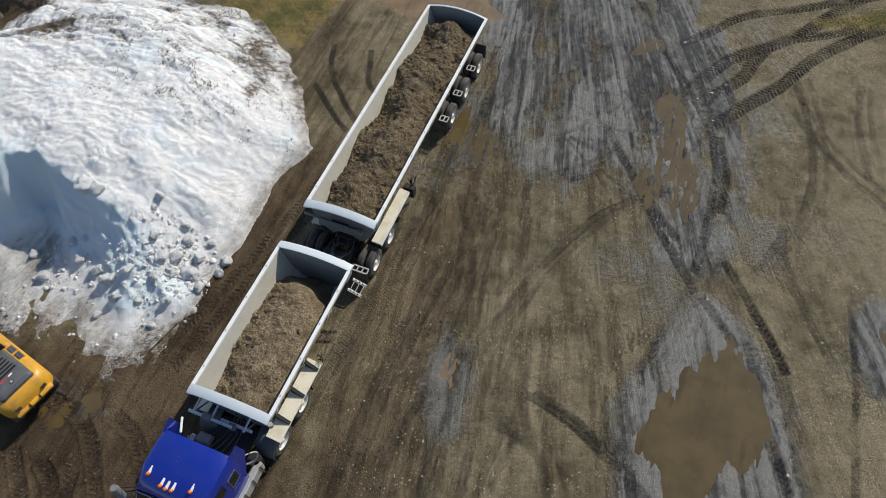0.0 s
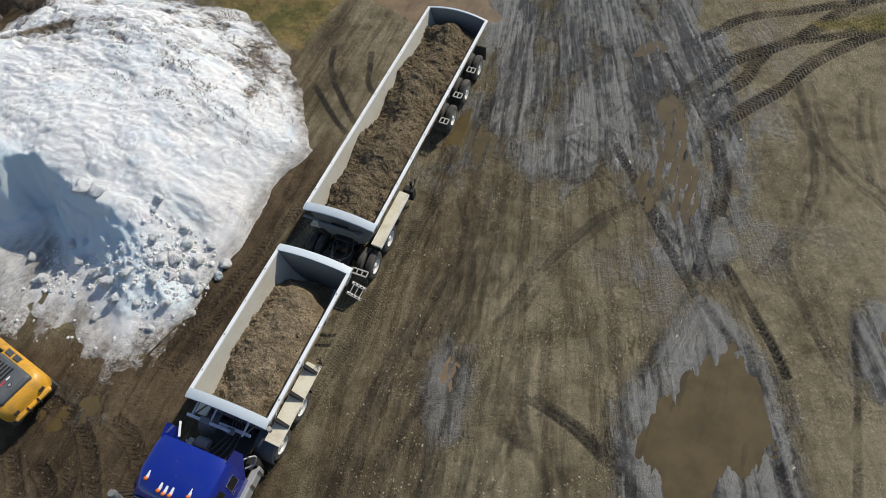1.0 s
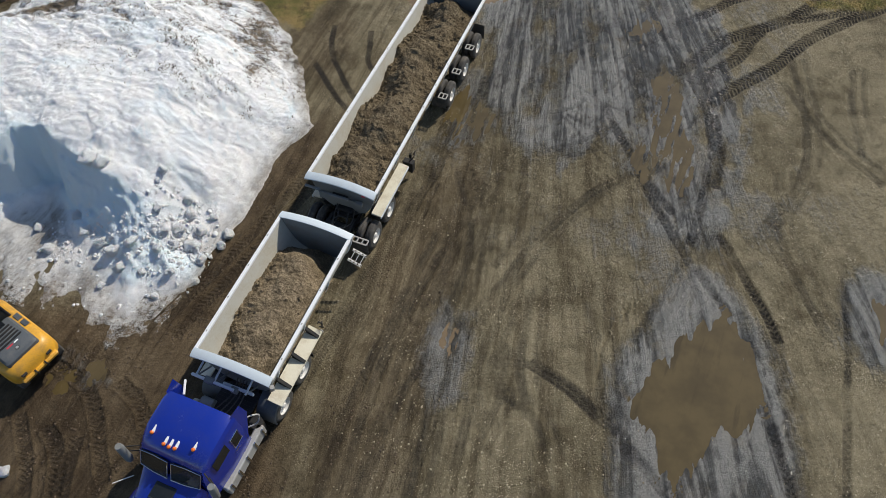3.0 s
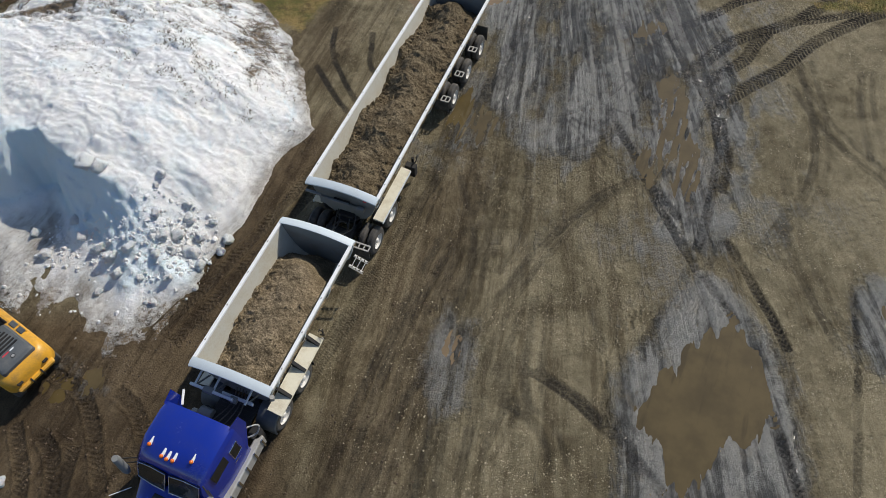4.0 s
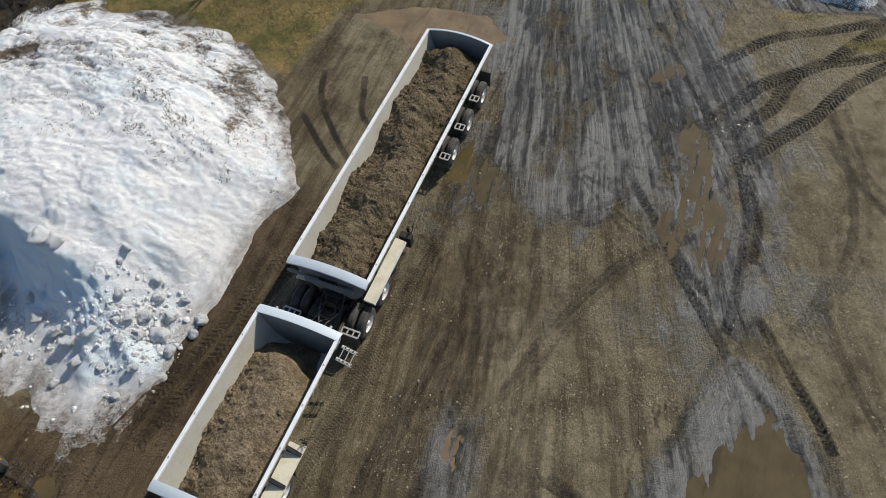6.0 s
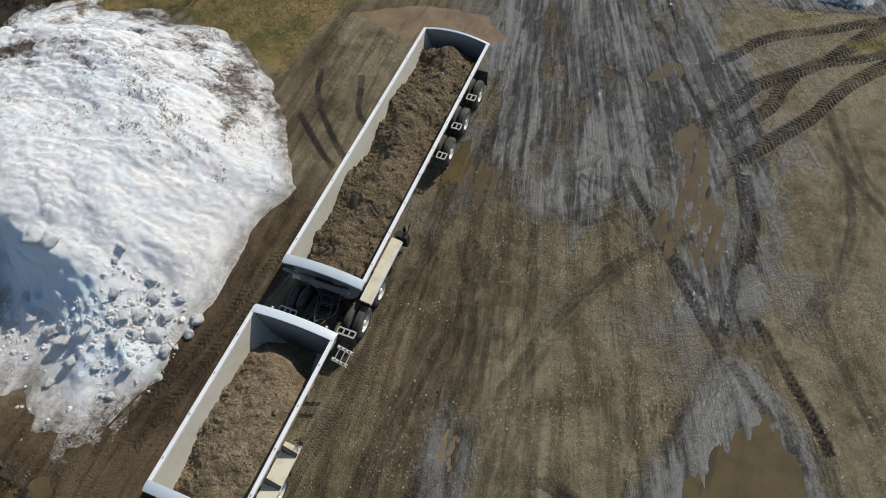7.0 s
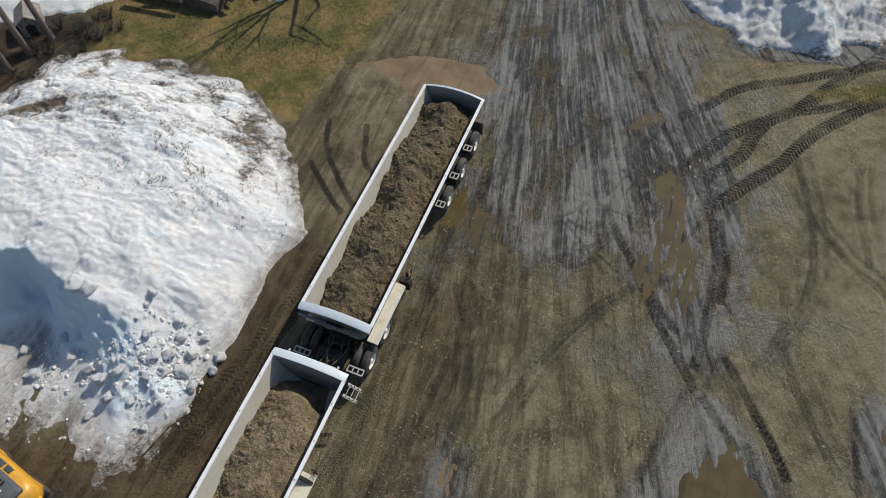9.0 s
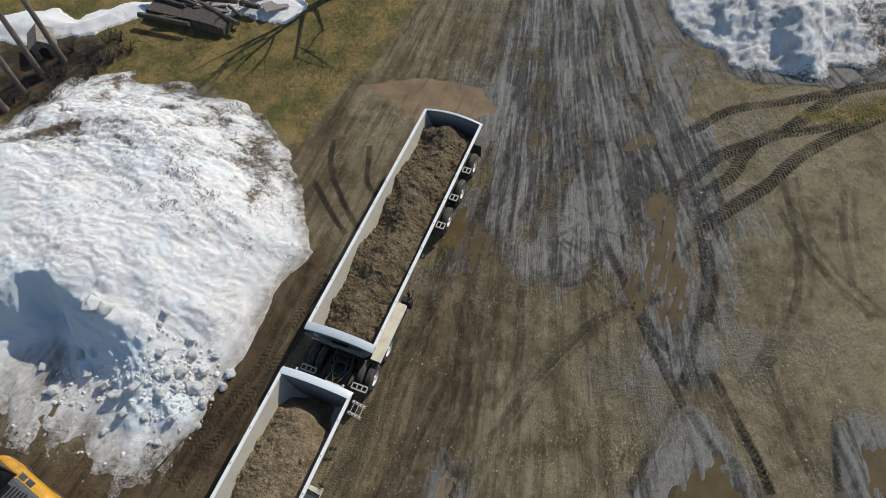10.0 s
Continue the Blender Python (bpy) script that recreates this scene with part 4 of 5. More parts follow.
def fender(trailer, sx, y, material=RUBBER, a0=20, a1=160, width=0.62, r=0.6):
    bm = bmesh.new()
    rows = []
    for k in range(13):
        a = radians(a0 + (a1 - a0) * k / 12)
        rows.append([bm.verts.new((sx * xo, y + q * math.cos(a), 0.52 + q * math.sin(a))) for xo, q in ((0.64, r), (1.26, r), (1.29, r - 0.05), (1.27, r - 0.015), (0.64, r - 0.015))])
    for a, b in zip(rows, rows[1:]):
        for i in range(5):
            bm.faces.new((a[i], a[(i + 1) % 5], b[(i + 1) % 5], b[i]))
    bm.faces.new(rows[0])
    bm.faces.new(rows[-1][::-1])
    part("fender", bm, material, trailer, "", True)


def step_frame(trailer, sx, x0, x1, y, z, deep=0.24, holes=3):
    """A punched steel step or bracket with square holes."""
    bm = bmesh.new()
    for k in range(holes + 1):
        x = x0 + (x1 - x0) * k / holes
        box(sx * (x - 0.02), sx * (x + 0.02), y - deep / 2, y + deep / 2, z - 0.02, z + 0.02, 0.0, bm)
    for s in (-1, 1):
        box(sx * x0, sx * x1, y + s * deep / 2 - 0.025, y + s * deep / 2 + 0.025, z - 0.022, z + 0.022, 0.0, bm)
    part("step_bracket", bm, ALU, trailer, "punched pale metal step bracket")


def ladder(trailer, x0, x1, y, z0, z1):
    """A short fold-out ladder that hangs outward from the tub side."""
    bm = bmesh.new()
    for dy in (-0.2, 0.2):
        n = 4
        for k in range(n):
            a = Vector((x0, y + dy, z0)).lerp(Vector((x1, y + dy, z1)), k / n)
            b = Vector((x0, y + dy, z0)).lerp(Vector((x1, y + dy, z1)), (k + 0.62) / n)
            tube([a, b], 0.038, bm, 6)
        tube([(x0, y + dy - 0.04, z0), (x1, y + dy - 0.04, z1)], 0.014, bm, 6)
        tube([(x0, y + dy + 0.04, z0), (x1, y + dy + 0.04, z1)], 0.014, bm, 6)
    part("ladder_rail", bm, ALU, trailer, "pale aluminium ladder rails")
    for k in range(3):
        t = (k + 0.5) / 3
        p = Vector((x0, y, z0)).lerp(Vector((x1, y, z1)), t)
        part("ladder_rung", tube([p - Vector((0, 0.2, 0)), p + Vector((0, 0.2, 0))], 0.015, sides=6), ALU, trailer)


def hose(parent, points, radius=0.02, material=RUBBER, name="hose"):
    line = [Vector((*q,)) for q in curve_points(points, 0.08)]
    part(name, tube(line, radius, sides=7), material, parent, "", True)


def cylinder_ram(trailer, y, z, x0=-1.0, x1=0.75):
    part("ram_barrel", tube([(x0, y, z), (0.15, y, z - 0.02)], 0.035), CHROME, trailer, "chrome hydraulic ram rod", True)
    part("ram_rod", tube([(0.1, y, z - 0.02), (x1, y, z - 0.04)], 0.055), ALU, trailer, "", True)
    for x in (x0, x1):
        part("ram_pin", tube([(x, y - 0.1, z), (x, y + 0.1, z)], 0.045, sides=8), ALU, trailer)


# ---- front trailer, over the drive wheels ----
front = empty("dump_trailer", TRUCK, "pale grey side-dump trailer coupled behind the blue truck", "trailer", "coupled trailers")
tub(front, 0.0, 4.98, 2.5)
end_plate(front, 0.0, -1)
end_plate(front, 4.98, 1)
chassis(front, 0.1, 5.4)
for sx in (1, -1):
    part("deck_panel", prism([(sx * 0.98, 1.34), (sx * 1.43, 1.2), (sx * 1.43, 1.15), (sx * 0.98, 1.29)], -0.32, 2.3, bevel=0.006), DECK, front, "cream-painted sloping deck panel above the wheels")
    for y in (0.3, 1.18, 2.08):
        part("deck_rib", prism([(sx * 1.04, 1.62), (sx * 1.42, 1.235), (sx * 1.42, 1.2), (sx * 1.02, 1.32)], y - 0.05, y + 0.05), STEEL, front, "black triangular gusset on the deck")
ladder(front, 1.12, 1.6, 5.05, 1.5, 1.3)
# coupling gear under and behind the tub
part("head_frame", box(-1.2, 0.2, -0.62, -0.54, 1.95, 2.05, 0.01), WHITE, front, "pale steel dump-lock frame")
part("head_frame", box(-0.25, 0.75, -0.5, -0.42, 1.8, 1.92, 0.01), WHITE, front)
for x in (-1.05, -0.45, 0.6):
    part("head_strut", tube([(x, -0.05, 2.1), (x - 0.02, -0.58, 1.98)], 0.035, sides=6), WHITE, front)
    part("head_strut", tube([(x, -0.05, 1.5), (x - 0.02, -0.52, 1.9)], 0.03, sides=6), SHADE, front)
part("lock_box", box(-0.75, -0.45, -0.66, -0.48, 1.9, 2.08, 0.02), SHADE, front)
part("lock_box", box(0.05, 0.28, -0.62, -0.45, 1.78, 1.95, 0.02), SHADE, front)
part("valve", tube([(1.2, -0.12, 1.9), (1.22, -0.12, 2.1)], 0.07), ALU, front)
cylinder_ram(front, 5.4, 2.05)
part("lamp_post", tube([(1.3, 2.45, 1.1), (1.42, 2.45, 1.62)], 0.02, sides=6), STEEL, front)
part("lamp_hoop", tube([(1.3, 2.38, 1.3), (1.46, 2.38, 1.38), (1.46, 2.38, 1.62), (1.34, 2.38, 1.66), (1.28, 2.38, 1.5)], 0.022, sides=6), STEEL, front)
part("marker_lamp", box(1.34, 1.44, 2.3, 2.36, 1.1, 1.2, 0.02), ALU, front, "grey side marker lamp")
# bogie that carries the rear trailer's nose
for y in (6.6, 7.82):
    axle(front, y)
for sx in (1, -1):
    step_frame(front, sx, 0.72, 1.28, 5.92, 1.0, 0.2, 3)
    part("mud_flap", box(sx * 0.68, sx * 1.28, 5.86, 5.88, 0.42, 0.98, 0.004), RUBBER, front, "black rubber mud flap")
chassis(front, 5.3, 8.6)
part("turntable", tube([(0, 7.1, 0.98), (0, 7.1, 1.1)], 0.48, sides=28), STEEL, front, "greasy black coupling turntable")
part("coupling_plate", box(-0.5, 0.5, 6.0, 6.35, 0.95, 1.03, 0.02), STEEL, front)
for k, (a, b) in enumerate((((-0.3, 5.3, 1.3), (-0.1, 6.3, 1.15)), ((-0.2, 5.3, 1.35), (0.3, 6.2, 1.12)), ((0.1, 5.3, 1.3), (0.45, 6.4, 1.15)), ((0.3, 5.3, 1.4), (-0.25, 6.5, 1.16)))):
    hose(front, [a, ((a[0] + b[0]) / 2 + 0.15, 5.7, 1.55 + 0.05 * k), b, (b[0] - 0.1, b[1] + 0.5, 1.2)], 0.022)
hose(front, [(0.05 + 0.26 * math.cos(a), 6.3 + 0.26 * math.sin(a), 1.12 + 0.01 * a) for a in (0, 1, 2, 3, 4, 5, 6)], 0.025, name="coiled_hose")

# ---- rear trailer ----
rear = empty("dump_trailer", TRUCK, "long pale grey side-dump trailer with three rear axles", "trailer", "coupled trailers")
tub(rear, 7.0, 17.78, 2.46)
end_plate(rear, 7.0, -1, 2.46)
end_plate(rear, 17.78, 1, 2.42, 0.2, 0.12)
chassis(rear, 6.7, 17.9)
for y in (14.05, 15.6, 17.15):
    axle(rear, y)
for sx in (1, -1):
    part("deck_panel", prism([(sx * 0.98, 1.28), (sx * 1.34, 1.24), (sx * 1.34, 1.17), (sx * 0.98, 1.2)], 6.95, 9.4, bevel=0.006), DECK, rear, "cream-painted deck panel over the wheels")
    part("deck_edge", box(sx * 1.31, sx * 1.36, 6.95, 9.4, 1.12, 1.22, 0.01), WHITE, rear)
    for y in (13.35, 14.85, 16.4):
        step_frame(rear, sx, 0.98, 1.3, y, 1.02, 0.26, 2)
    part("mud_flap", box(sx * 0.68, sx * 1.28, 13.3, 13.32, 0.4, 0.92, 0.004), RUBBER, rear)
    part("mud_flap", box(sx * 0.68, sx * 1.28, 17.86, 17.88, 0.35, 1.05, 0.004), RUBBER, rear)
    part("landing_box", box(sx * 1.05, sx * 1.45, 9.5, 9.75, 0.75, 1.25, 0.02), STEEL, rear)
    part("support_leg", tube([(sx * 1.2, 9.9, 0.25), (sx * 1.2, 9.9, 1.3)], 0.05), STEEL, rear)
    hose(rear, [(sx * 1.3, 9.6, 1.25), (sx * 1.45, 9.65, 1.5), (sx * 1.4, 9.95, 1.5), (sx * 1.3, 10.0, 1.2)], 0.02, STEEL, "guard_hoop")
for x0, x1, z in ((-1.3, -0.75, 2.1), (-0.6, 0.3, 2.0)):
    part("head_frame", box(x0, x1, 6.66, 6.74, z, z + 0.08, 0.01), SHADE, rear, "grey steel dump-lock frame")
part("lock_box", box(-0.35, 0.25, 6.72, 6.88, 1.9, 2.0, 0.02), STEEL, rear)
part("lock_box", box(0.55, 0.8, 6.7, 6.85, 1.8, 1.95, 0.02), SHADE, rear)
part("reflector", box(0.72, 0.84, 6.93, 6.95, 2.1, 2.2, 0.004), RED, rear, "small red reflector")
part("nose_plate", prism([(-0.95, 1.45), (0.3, 1.4), (0.75, 1.8), (-0.9, 1.8)], 6.85, 6.9), SHADE, rear)
part("gooseneck", box(-0.3, 0.3, 6.75, 7.4, 1.1, 1.22, 0.03), STEEL, rear)


# ---- sand loads ----
def load(name, y0, y1, surface, material, label):
    xs, ys = np.arange(-1.2, 1.2001, 0.028), np.arange(y0, y1, 0.028)
    gx, gy = np.meshgrid(xs, ys, indexing="ij")
    z = surface(gx, gy)
    wall = np.interp(z, [1.0, 1.16, 1.5, 1.95, 2.5], [0.42, 0.72, 0.94, 1.1, 1.2])
    ob = sheet(name, xs, ys, z, material, {}, keep=np.abs(gx) < wall + 0.05)
    ob.matrix_world = TRUCK
    return tagged(ob, label, "sand load")


def front_sand(x, y):
    z = 1.74 + 0.46 * np.exp(-(x / 0.85) ** 2) * smooth(-0.1, 1.2, y) + 0.1 * smooth(0.3, 2.2, y) * smooth(4.4, 2.6, y)
    z = z - 0.95 * smooth(3.75, 4.95, y + 0.25 * x + 0.22 * fbm(x, y, 0.8, 3, 61))
    return z + 0.12 * fbm(x, y, 1.1, 3, 62) + 0.17 * fbm(x, y, 0.36, 6, 63, 0.66) * (0.6 + 0.6 * smooth(0.2, -0.9, x))


def rear_sand(x, y):
    ridge = 0.5 * np.exp(-((x - 0.12 * np.sin(y * 1.3)) / 0.62) ** 2)
    humps = 0.16 * np.exp(-((y - 10.6) / 0.9) ** 2) - 0.16 * np.exp(-((y - 11.9) / 0.5) ** 2) * smooth(0.3, -0.6, x) + 0.12 * np.exp(-((y - 14.2) / 1.2) ** 2) + 0.08 * np.exp(-((y - 16.9) / 0.5) ** 2)
    z = 1.86 + ridge + humps - 0.18 * smooth(8.6, 7.2, y) - 0.3 * smooth(17.1, 17.8, y)
    return z + 0.14 * fbm(x, y, 0.9, 3, 65) + 0.19 * fbm(x, y, 0.36, 6, 66, 0.66)


load("sand_load", 0.03, 4.95, front_sand, SAND_A, "dry tan sand heaped in the front trailer tub")
load("sand_load", 7.03, 17.75, rear_sand, SAND_B, "damp brown sand heaped along the rear trailer tub")


def clods(name, count, place, size, material, seed, label, category):
    """Many small lumps, joined: too small to pick apart."""
    r = random.Random(seed)
    bm = bmesh.new()
    for k in range(count):
        p = place(r)
        s = size * (0.35 + r.random() ** 3)
        m = Matrix.Translation(p) @ Euler((r.random() * 6, r.random() * 6, r.random() * 6)).to_matrix().to_4x4() @ Matrix.Diagonal((s, s * (0.7 + 0.5 * r.random()), s * (0.6 + 0.4 * r.random()), 1))
        vs = bmesh.ops.create_icosphere(bm, subdivisions=1, radius=1, matrix=m)["verts"]
        for v in vs:
            v.co += Vector((r.uniform(-1, 1), r.uniform(-1, 1), r.uniform(-1, 1))) * s * 0.22
    ob = part(name, bm, material)
    return tagged(ob, label, category, kind="stuff")


def on_sand(y0, y1, surface):
    def place(r):
        x, y = r.choice((-1, 1)) * (0.2 + 0.8 * r.random() ** 0.6), r.uniform(y0, y1)
        if r.random() < 0.45:
            x = -0.95 + 0.1 * r.gauss(0, 1)
        z = float(surface(np.array([x]), np.array([y]))[0])
        return TRUCK @ Vector((x, y, z))
    return place


clods("sand_clods", 220, on_sand(0.4, 3.6, front_sand), 0.055, SAND_A, 3, "small dry lumps of sand on the load", "sand lumps")
clods("sand_clods", 480, on_sand(7.4, 17.4, rear_sand), 0.07, SAND_B, 4, "small damp lumps of sand on the load", "sand lumps")

# ---- blue tractor unit ----
truck = empty("truck", TRUCK, "royal blue conventional truck with five amber roof lamps", "truck")
C0 = -0.08


def loft(sections, closed=True):
    """Skins a row of outlines, each a list of (x, y, z)."""
    bm = bmesh.new()
    rows = [[bm.verts.new(p) for p in s] for s in sections]
    n = len(rows[0])
    for a, b in zip(rows, rows[1:]):
        for i in range(n if closed else n - 1):
            bm.faces.new((a[i], a[(i + 1) % n], b[(i + 1) % n], b[i]))
    bm.faces.new(rows[0][::-1])
    bm.faces.new(rows[-1])
    return bm


def section(y, half, z0, z1, rake=0.0, corner=0.16, crown=0.05):
    """A cab cross-section at y with rounded shoulders and a crowned top; rake pushes the lower edge forward."""
    pts = [(half, z0), (half, z1 - corner * 1.6), (half - 0.02, z1 - corner), (half - corner * 0.35, z1 - corner * 0.35), (half - corner, z1), (half * 0.5, z1 + crown * 0.8), (0, z1 + crown)]
    pts = pts + [(-x, z) for x, z in reversed(pts[:-1])]
    return [(C0 + x, y + rake * min(z1 - z, 0.75) + 0.07 * (x / half) ** 2 * (rake != 0), z) for x, z in pts]


part("cab", loft([section(-1.42, 1.06, 0.95, 2.86), section(-1.7, 1.08, 0.95, 2.9), section(-2.4, 1.07, 0.95, 2.88), section(-2.78, 1.04, 0.95, 2.78, -0.05), section(-3.0, 1.0, 0.95, 2.62, -0.62)]), BLUE, truck, "royal blue cab with a crowned roof", True)
part("hood", loft([section(-3.25, 0.98, 1.0, 2.04, 0, 0.2), section(-3.9, 0.82, 0.95, 1.9, 0, 0.22), section(-4.9, 0.66, 0.9, 1.74, 0, 0.22), section(-5.5, 0.6, 0.85, 1.6, 0, 0.25)]), BLUE, truck, "long tapering royal blue hood", True)
for sx in (1, -1):
    part("front_fender", loft([[(C0 + sx * x, y, z) for x, z in ((0.6, 0.75), (1.12, 0.75), (1.15, zt - 0.12), (1.02, zt), (0.62, zt + 0.05))] for y, zt in ((-3.5, 1.0), (-3.9, 1.3), (-4.5, 1.38), (-5.1, 1.25), (-5.5, 0.95))]), BLUE, truck, "", True)
    wheel(truck, C0 + sx * 1.08, -4.5, face=sx, dual=False)
    part("roof_fin", loft([[(C0 + sx * 1.08, -1.05, 2.3), (C0 + sx * 1.02, -1.05, 2.3), (C0 + sx * 1.04, -1.12, 2.92)], [(C0 + sx * 1.09, -1.5, 1.2), (C0 + sx * 1.0, -1.5, 1.2), (C0 + sx * 1.0, -1.5, 2.9)]]), BLUE, truck, "blue rear side fairing fin")
    part("side_skirt", box(C0 + sx * 0.98, C0 + sx * 1.2, -2.95, -0.95, 0.45, 0.95, 0.04), ALU, truck, "dusty aluminium tank and step box")
    for k in range(5):
        part("step_strap", box(C0 + sx * 1.2, C0 + sx * 1.23, -2.8 + 0.42 * k, -2.74 + 0.42 * k, 0.44, 0.97, 0.005), CHROME, truck)
    part("mirror", tube([(C0 + sx * 1.36, -3.3, 1.86), (C0 + sx * 1.38, -3.28, 1.98), (C0 + sx * 1.42, -3.2, 2.62), (C0 + sx * 1.42, -3.2, 2.74)], [0.07, 0.11, 0.11, 0.09], sides=14), SHADE, truck, "tall rounded grey mirror housing", True)
    for z in (2.15, 2.55):
        part("mirror_arm", tube([(C0 + sx * 1.0, -2.95, z), (C0 + sx * 1.42, -3.15, z)], 0.018, sides=6), STEEL, truck)
    # windscreen half, side window, door window
    lo, hi, inner, outer = 2.06, 2.56, 0.06, 0.93
    def glass_at(x, z):
        return (C0 + sx * x, -3.0 - 0.62 * (2.62 - z) + 0.07 * x ** 2 - 0.02, z)
    part("windscreen", loft([[glass_at(inner, lo), glass_at(inner, hi), glass_at(0.5, hi + 0.02), glass_at(outer, hi - 0.05), glass_at(outer, lo + 0.03), glass_at(0.5, lo)], [(a, b + 0.03, c) for a, b, c in [glass_at(inner, lo), glass_at(inner, hi), glass_at(0.5, hi + 0.02), glass_at(outer, hi - 0.05), glass_at(outer, lo + 0.03), glass_at(0.5, lo)]]]), GLASS, truck, "dark windscreen half")
    edge = [glass_at(inner, lo), glass_at(inner, hi), glass_at(0.5, hi + 0.02), glass_at(outer, hi - 0.05), glass_at(outer, lo + 0.03), glass_at(0.5, lo), glass_at(inner, lo)]
    part("windscreen_trim", tube([(a, b - 0.008, c) for a, b, c in edge], 0.014, sides=6), CHROME, truck, "bright windscreen trim")
    part("door_window", box(C0 + sx * 1.068, C0 + sx * 1.085, -2.72, -2.1, 2.0, 2.5, 0.004), GLASS, truck, "dark door window")
    part("side_window", box(C0 + sx * 1.068, C0 + sx * 1.09, -1.92, -1.62, 1.75, 2.3, 0.004), GLASS, truck, "small dark rear side window")
    part("window_trim", tube([(C0 + sx * 1.088, y, z) for y, z in ((-1.94, 1.73), (-1.6, 1.73), (-1.6, 2.32), (-1.94, 2.32), (-1.94, 1.73))], 0.014, sides=6), CHROME, truck)
    part("door_handle", tube([(C0 + sx * 1.1, -2.0, 1.6), (C0 + sx * 1.1, -1.86, 1.6)], 0.018, sides=6), CHROME, truck)
    wheel(truck, sx * 1.27, -0.1, face=sx)
    wheel(truck, sx * 1.27, 1.15, face=sx)
    fender(truck, sx, -0.1, CHARCOAL, 75, 195, r=0.6)
    fender(truck, sx, 1.15, STEEL, -15, 100, r=0.6)
    part("wiper", tube([(C0 + sx * 0.28, -3.55, 1.98), (C0 + sx * 0.36, -3.22, 2.07)], 0.016, sides=6), ALU, truck)
    part("hood_mirror", tube([(C0 + sx * 0.6, -4.1, 1.85), (C0 + sx * 0.62, -4.1, 2.05)], 0.02, sides=6), CHROME, truck)
part("hood_scoop", box(C0 - 0.3, C0 + 0.34, -3.95, -3.5, 1.99, 2.04, 0.02), GLASS, truck, "dark panel in the hood")
for x, y in ((-0.72, -2.53), (-0.25, -2.68), (-0.08, -2.7), (0.09, -2.68), (0.56, -2.53)):
    z = 2.9 - 0.05 * (x / 1.0) ** 2 - 0.02 + (0.0 if y > -2.6 else -0.02)
    lamp = part("roof_lamp", loft([[(C0 + x + s * w, y + dy, z + h) for s, h in ((-1, 0), (-1, 0.03), (0, hh), (1, 0.03), (1, 0))] for dy, w, hh in ((0.17, 0.034, 0.075), (0.06, 0.04, 0.085), (-0.04, 0.042, 0.09))]), RAIL, truck, "bright bullet-shaped roof lamp", True)
    lens = bmesh.new()
    bmesh.ops.create_uvsphere(lens, u_segments=12, v_segments=8, radius=0.055, matrix=Matrix.Translation((C0 + x, y - 0.05, z + 0.05)))
    part("lens", lens, AMBER, lamp, "amber lamp lens", True)
# rear of the cab: catwalk, tanks, hoses
chassis(truck, -5.2, 2.0)
part("catwalk", box(-0.62, 0.62, -1.25, -0.15, 1.0, 1.04, 0.008), STEEL, truck, "black perforated catwalk")
for k in range(9):
    part("catwalk_slat", box(-0.6, 0.6, -1.2 + 0.115 * k, -1.16 + 0.115 * k, 1.04, 1.06, 0.0), STEEL, truck)
part("air_tank", tube([(-0.9, -1.0, 1.12), (-0.5, -1.0, 1.12)], 0.17, sides=18), SHADE, truck, "grey steel air tank", True)
part("fifth_wheel", tube([(0, 0.5, 1.0), (0, 0.5, 1.08)], 0.46, sides=24), STEEL, truck, "greasy black coupling plate")
for sx in (-1, 1):
    part("hydraulic_tank", tube([(sx * 0.85, -0.95, 0.45), (sx * 0.85, -0.95, 0.95)], 0.2, sides=20), STEEL, truck, "dark rounded hydraulic tank", True)
hose(truck, [(0.72, -1.35, 1.5), (0.85, -1.1, 1.75), (1.05, -0.85, 1.55), (1.0, -1.0, 1.2), (0.8, -1.2, 1.15)], 0.025, ALU, "loop_hose")
for k in range(4):
    hose(truck, [(-0.35 + 0.2 * k, -1.4, 1.6), (-0.3 + 0.2 * k, -1.0, 1.25 + 0.05 * k), (-0.1 + 0.12 * k, -0.5, 1.3), (-0.05 + 0.1 * k, -0.1, 1.6)], 0.02)
part("deflector", box(-1.02, -0.96, -1.3, -0.85, 2.3, 2.36, 0.01, turn=pose(0, 0, 0, 0, 0, 28)), RAIL, truck, "pale strip behind the cab")
part("antenna", tube([(-1.2, -3.6, 1.7), (-1.6, -4.0, 1.75)], 0.012, sides=6), RAIL, truck)

# ---- yellow loader at the edge of the yard ----
loader = empty("loader", Matrix.Translation((-12.42, 6.55, 0)) @ pose(0, 0, 0, 0, 0, 59.3), "yellow compact loader with a charcoal engine hood", "loader")


def rounded(x0, x1, y0, y1, r, n=4):
    pts = []
    for cx, cy, a0 in ((x1 - r, y0 + r, -90), (x1 - r, y1 - r, 0), (x0 + r, y1 - r, 90), (x0 + r, y0 + r, 180)):
        pts += [(cx + r * math.cos(radians(a0 + 90 * k / n)), cy + r * math.sin(radians(a0 + 90 * k / n))) for k in range(n + 1)]
    return pts


def stack(layers, r):
    """A rounded body from layers of (z, x0, x1, y0, y1)."""
    return loft([[(x, y, z) for x, y in rounded(x0, x1, y0, y1, r)] for z, x0, x1, y0, y1 in layers])


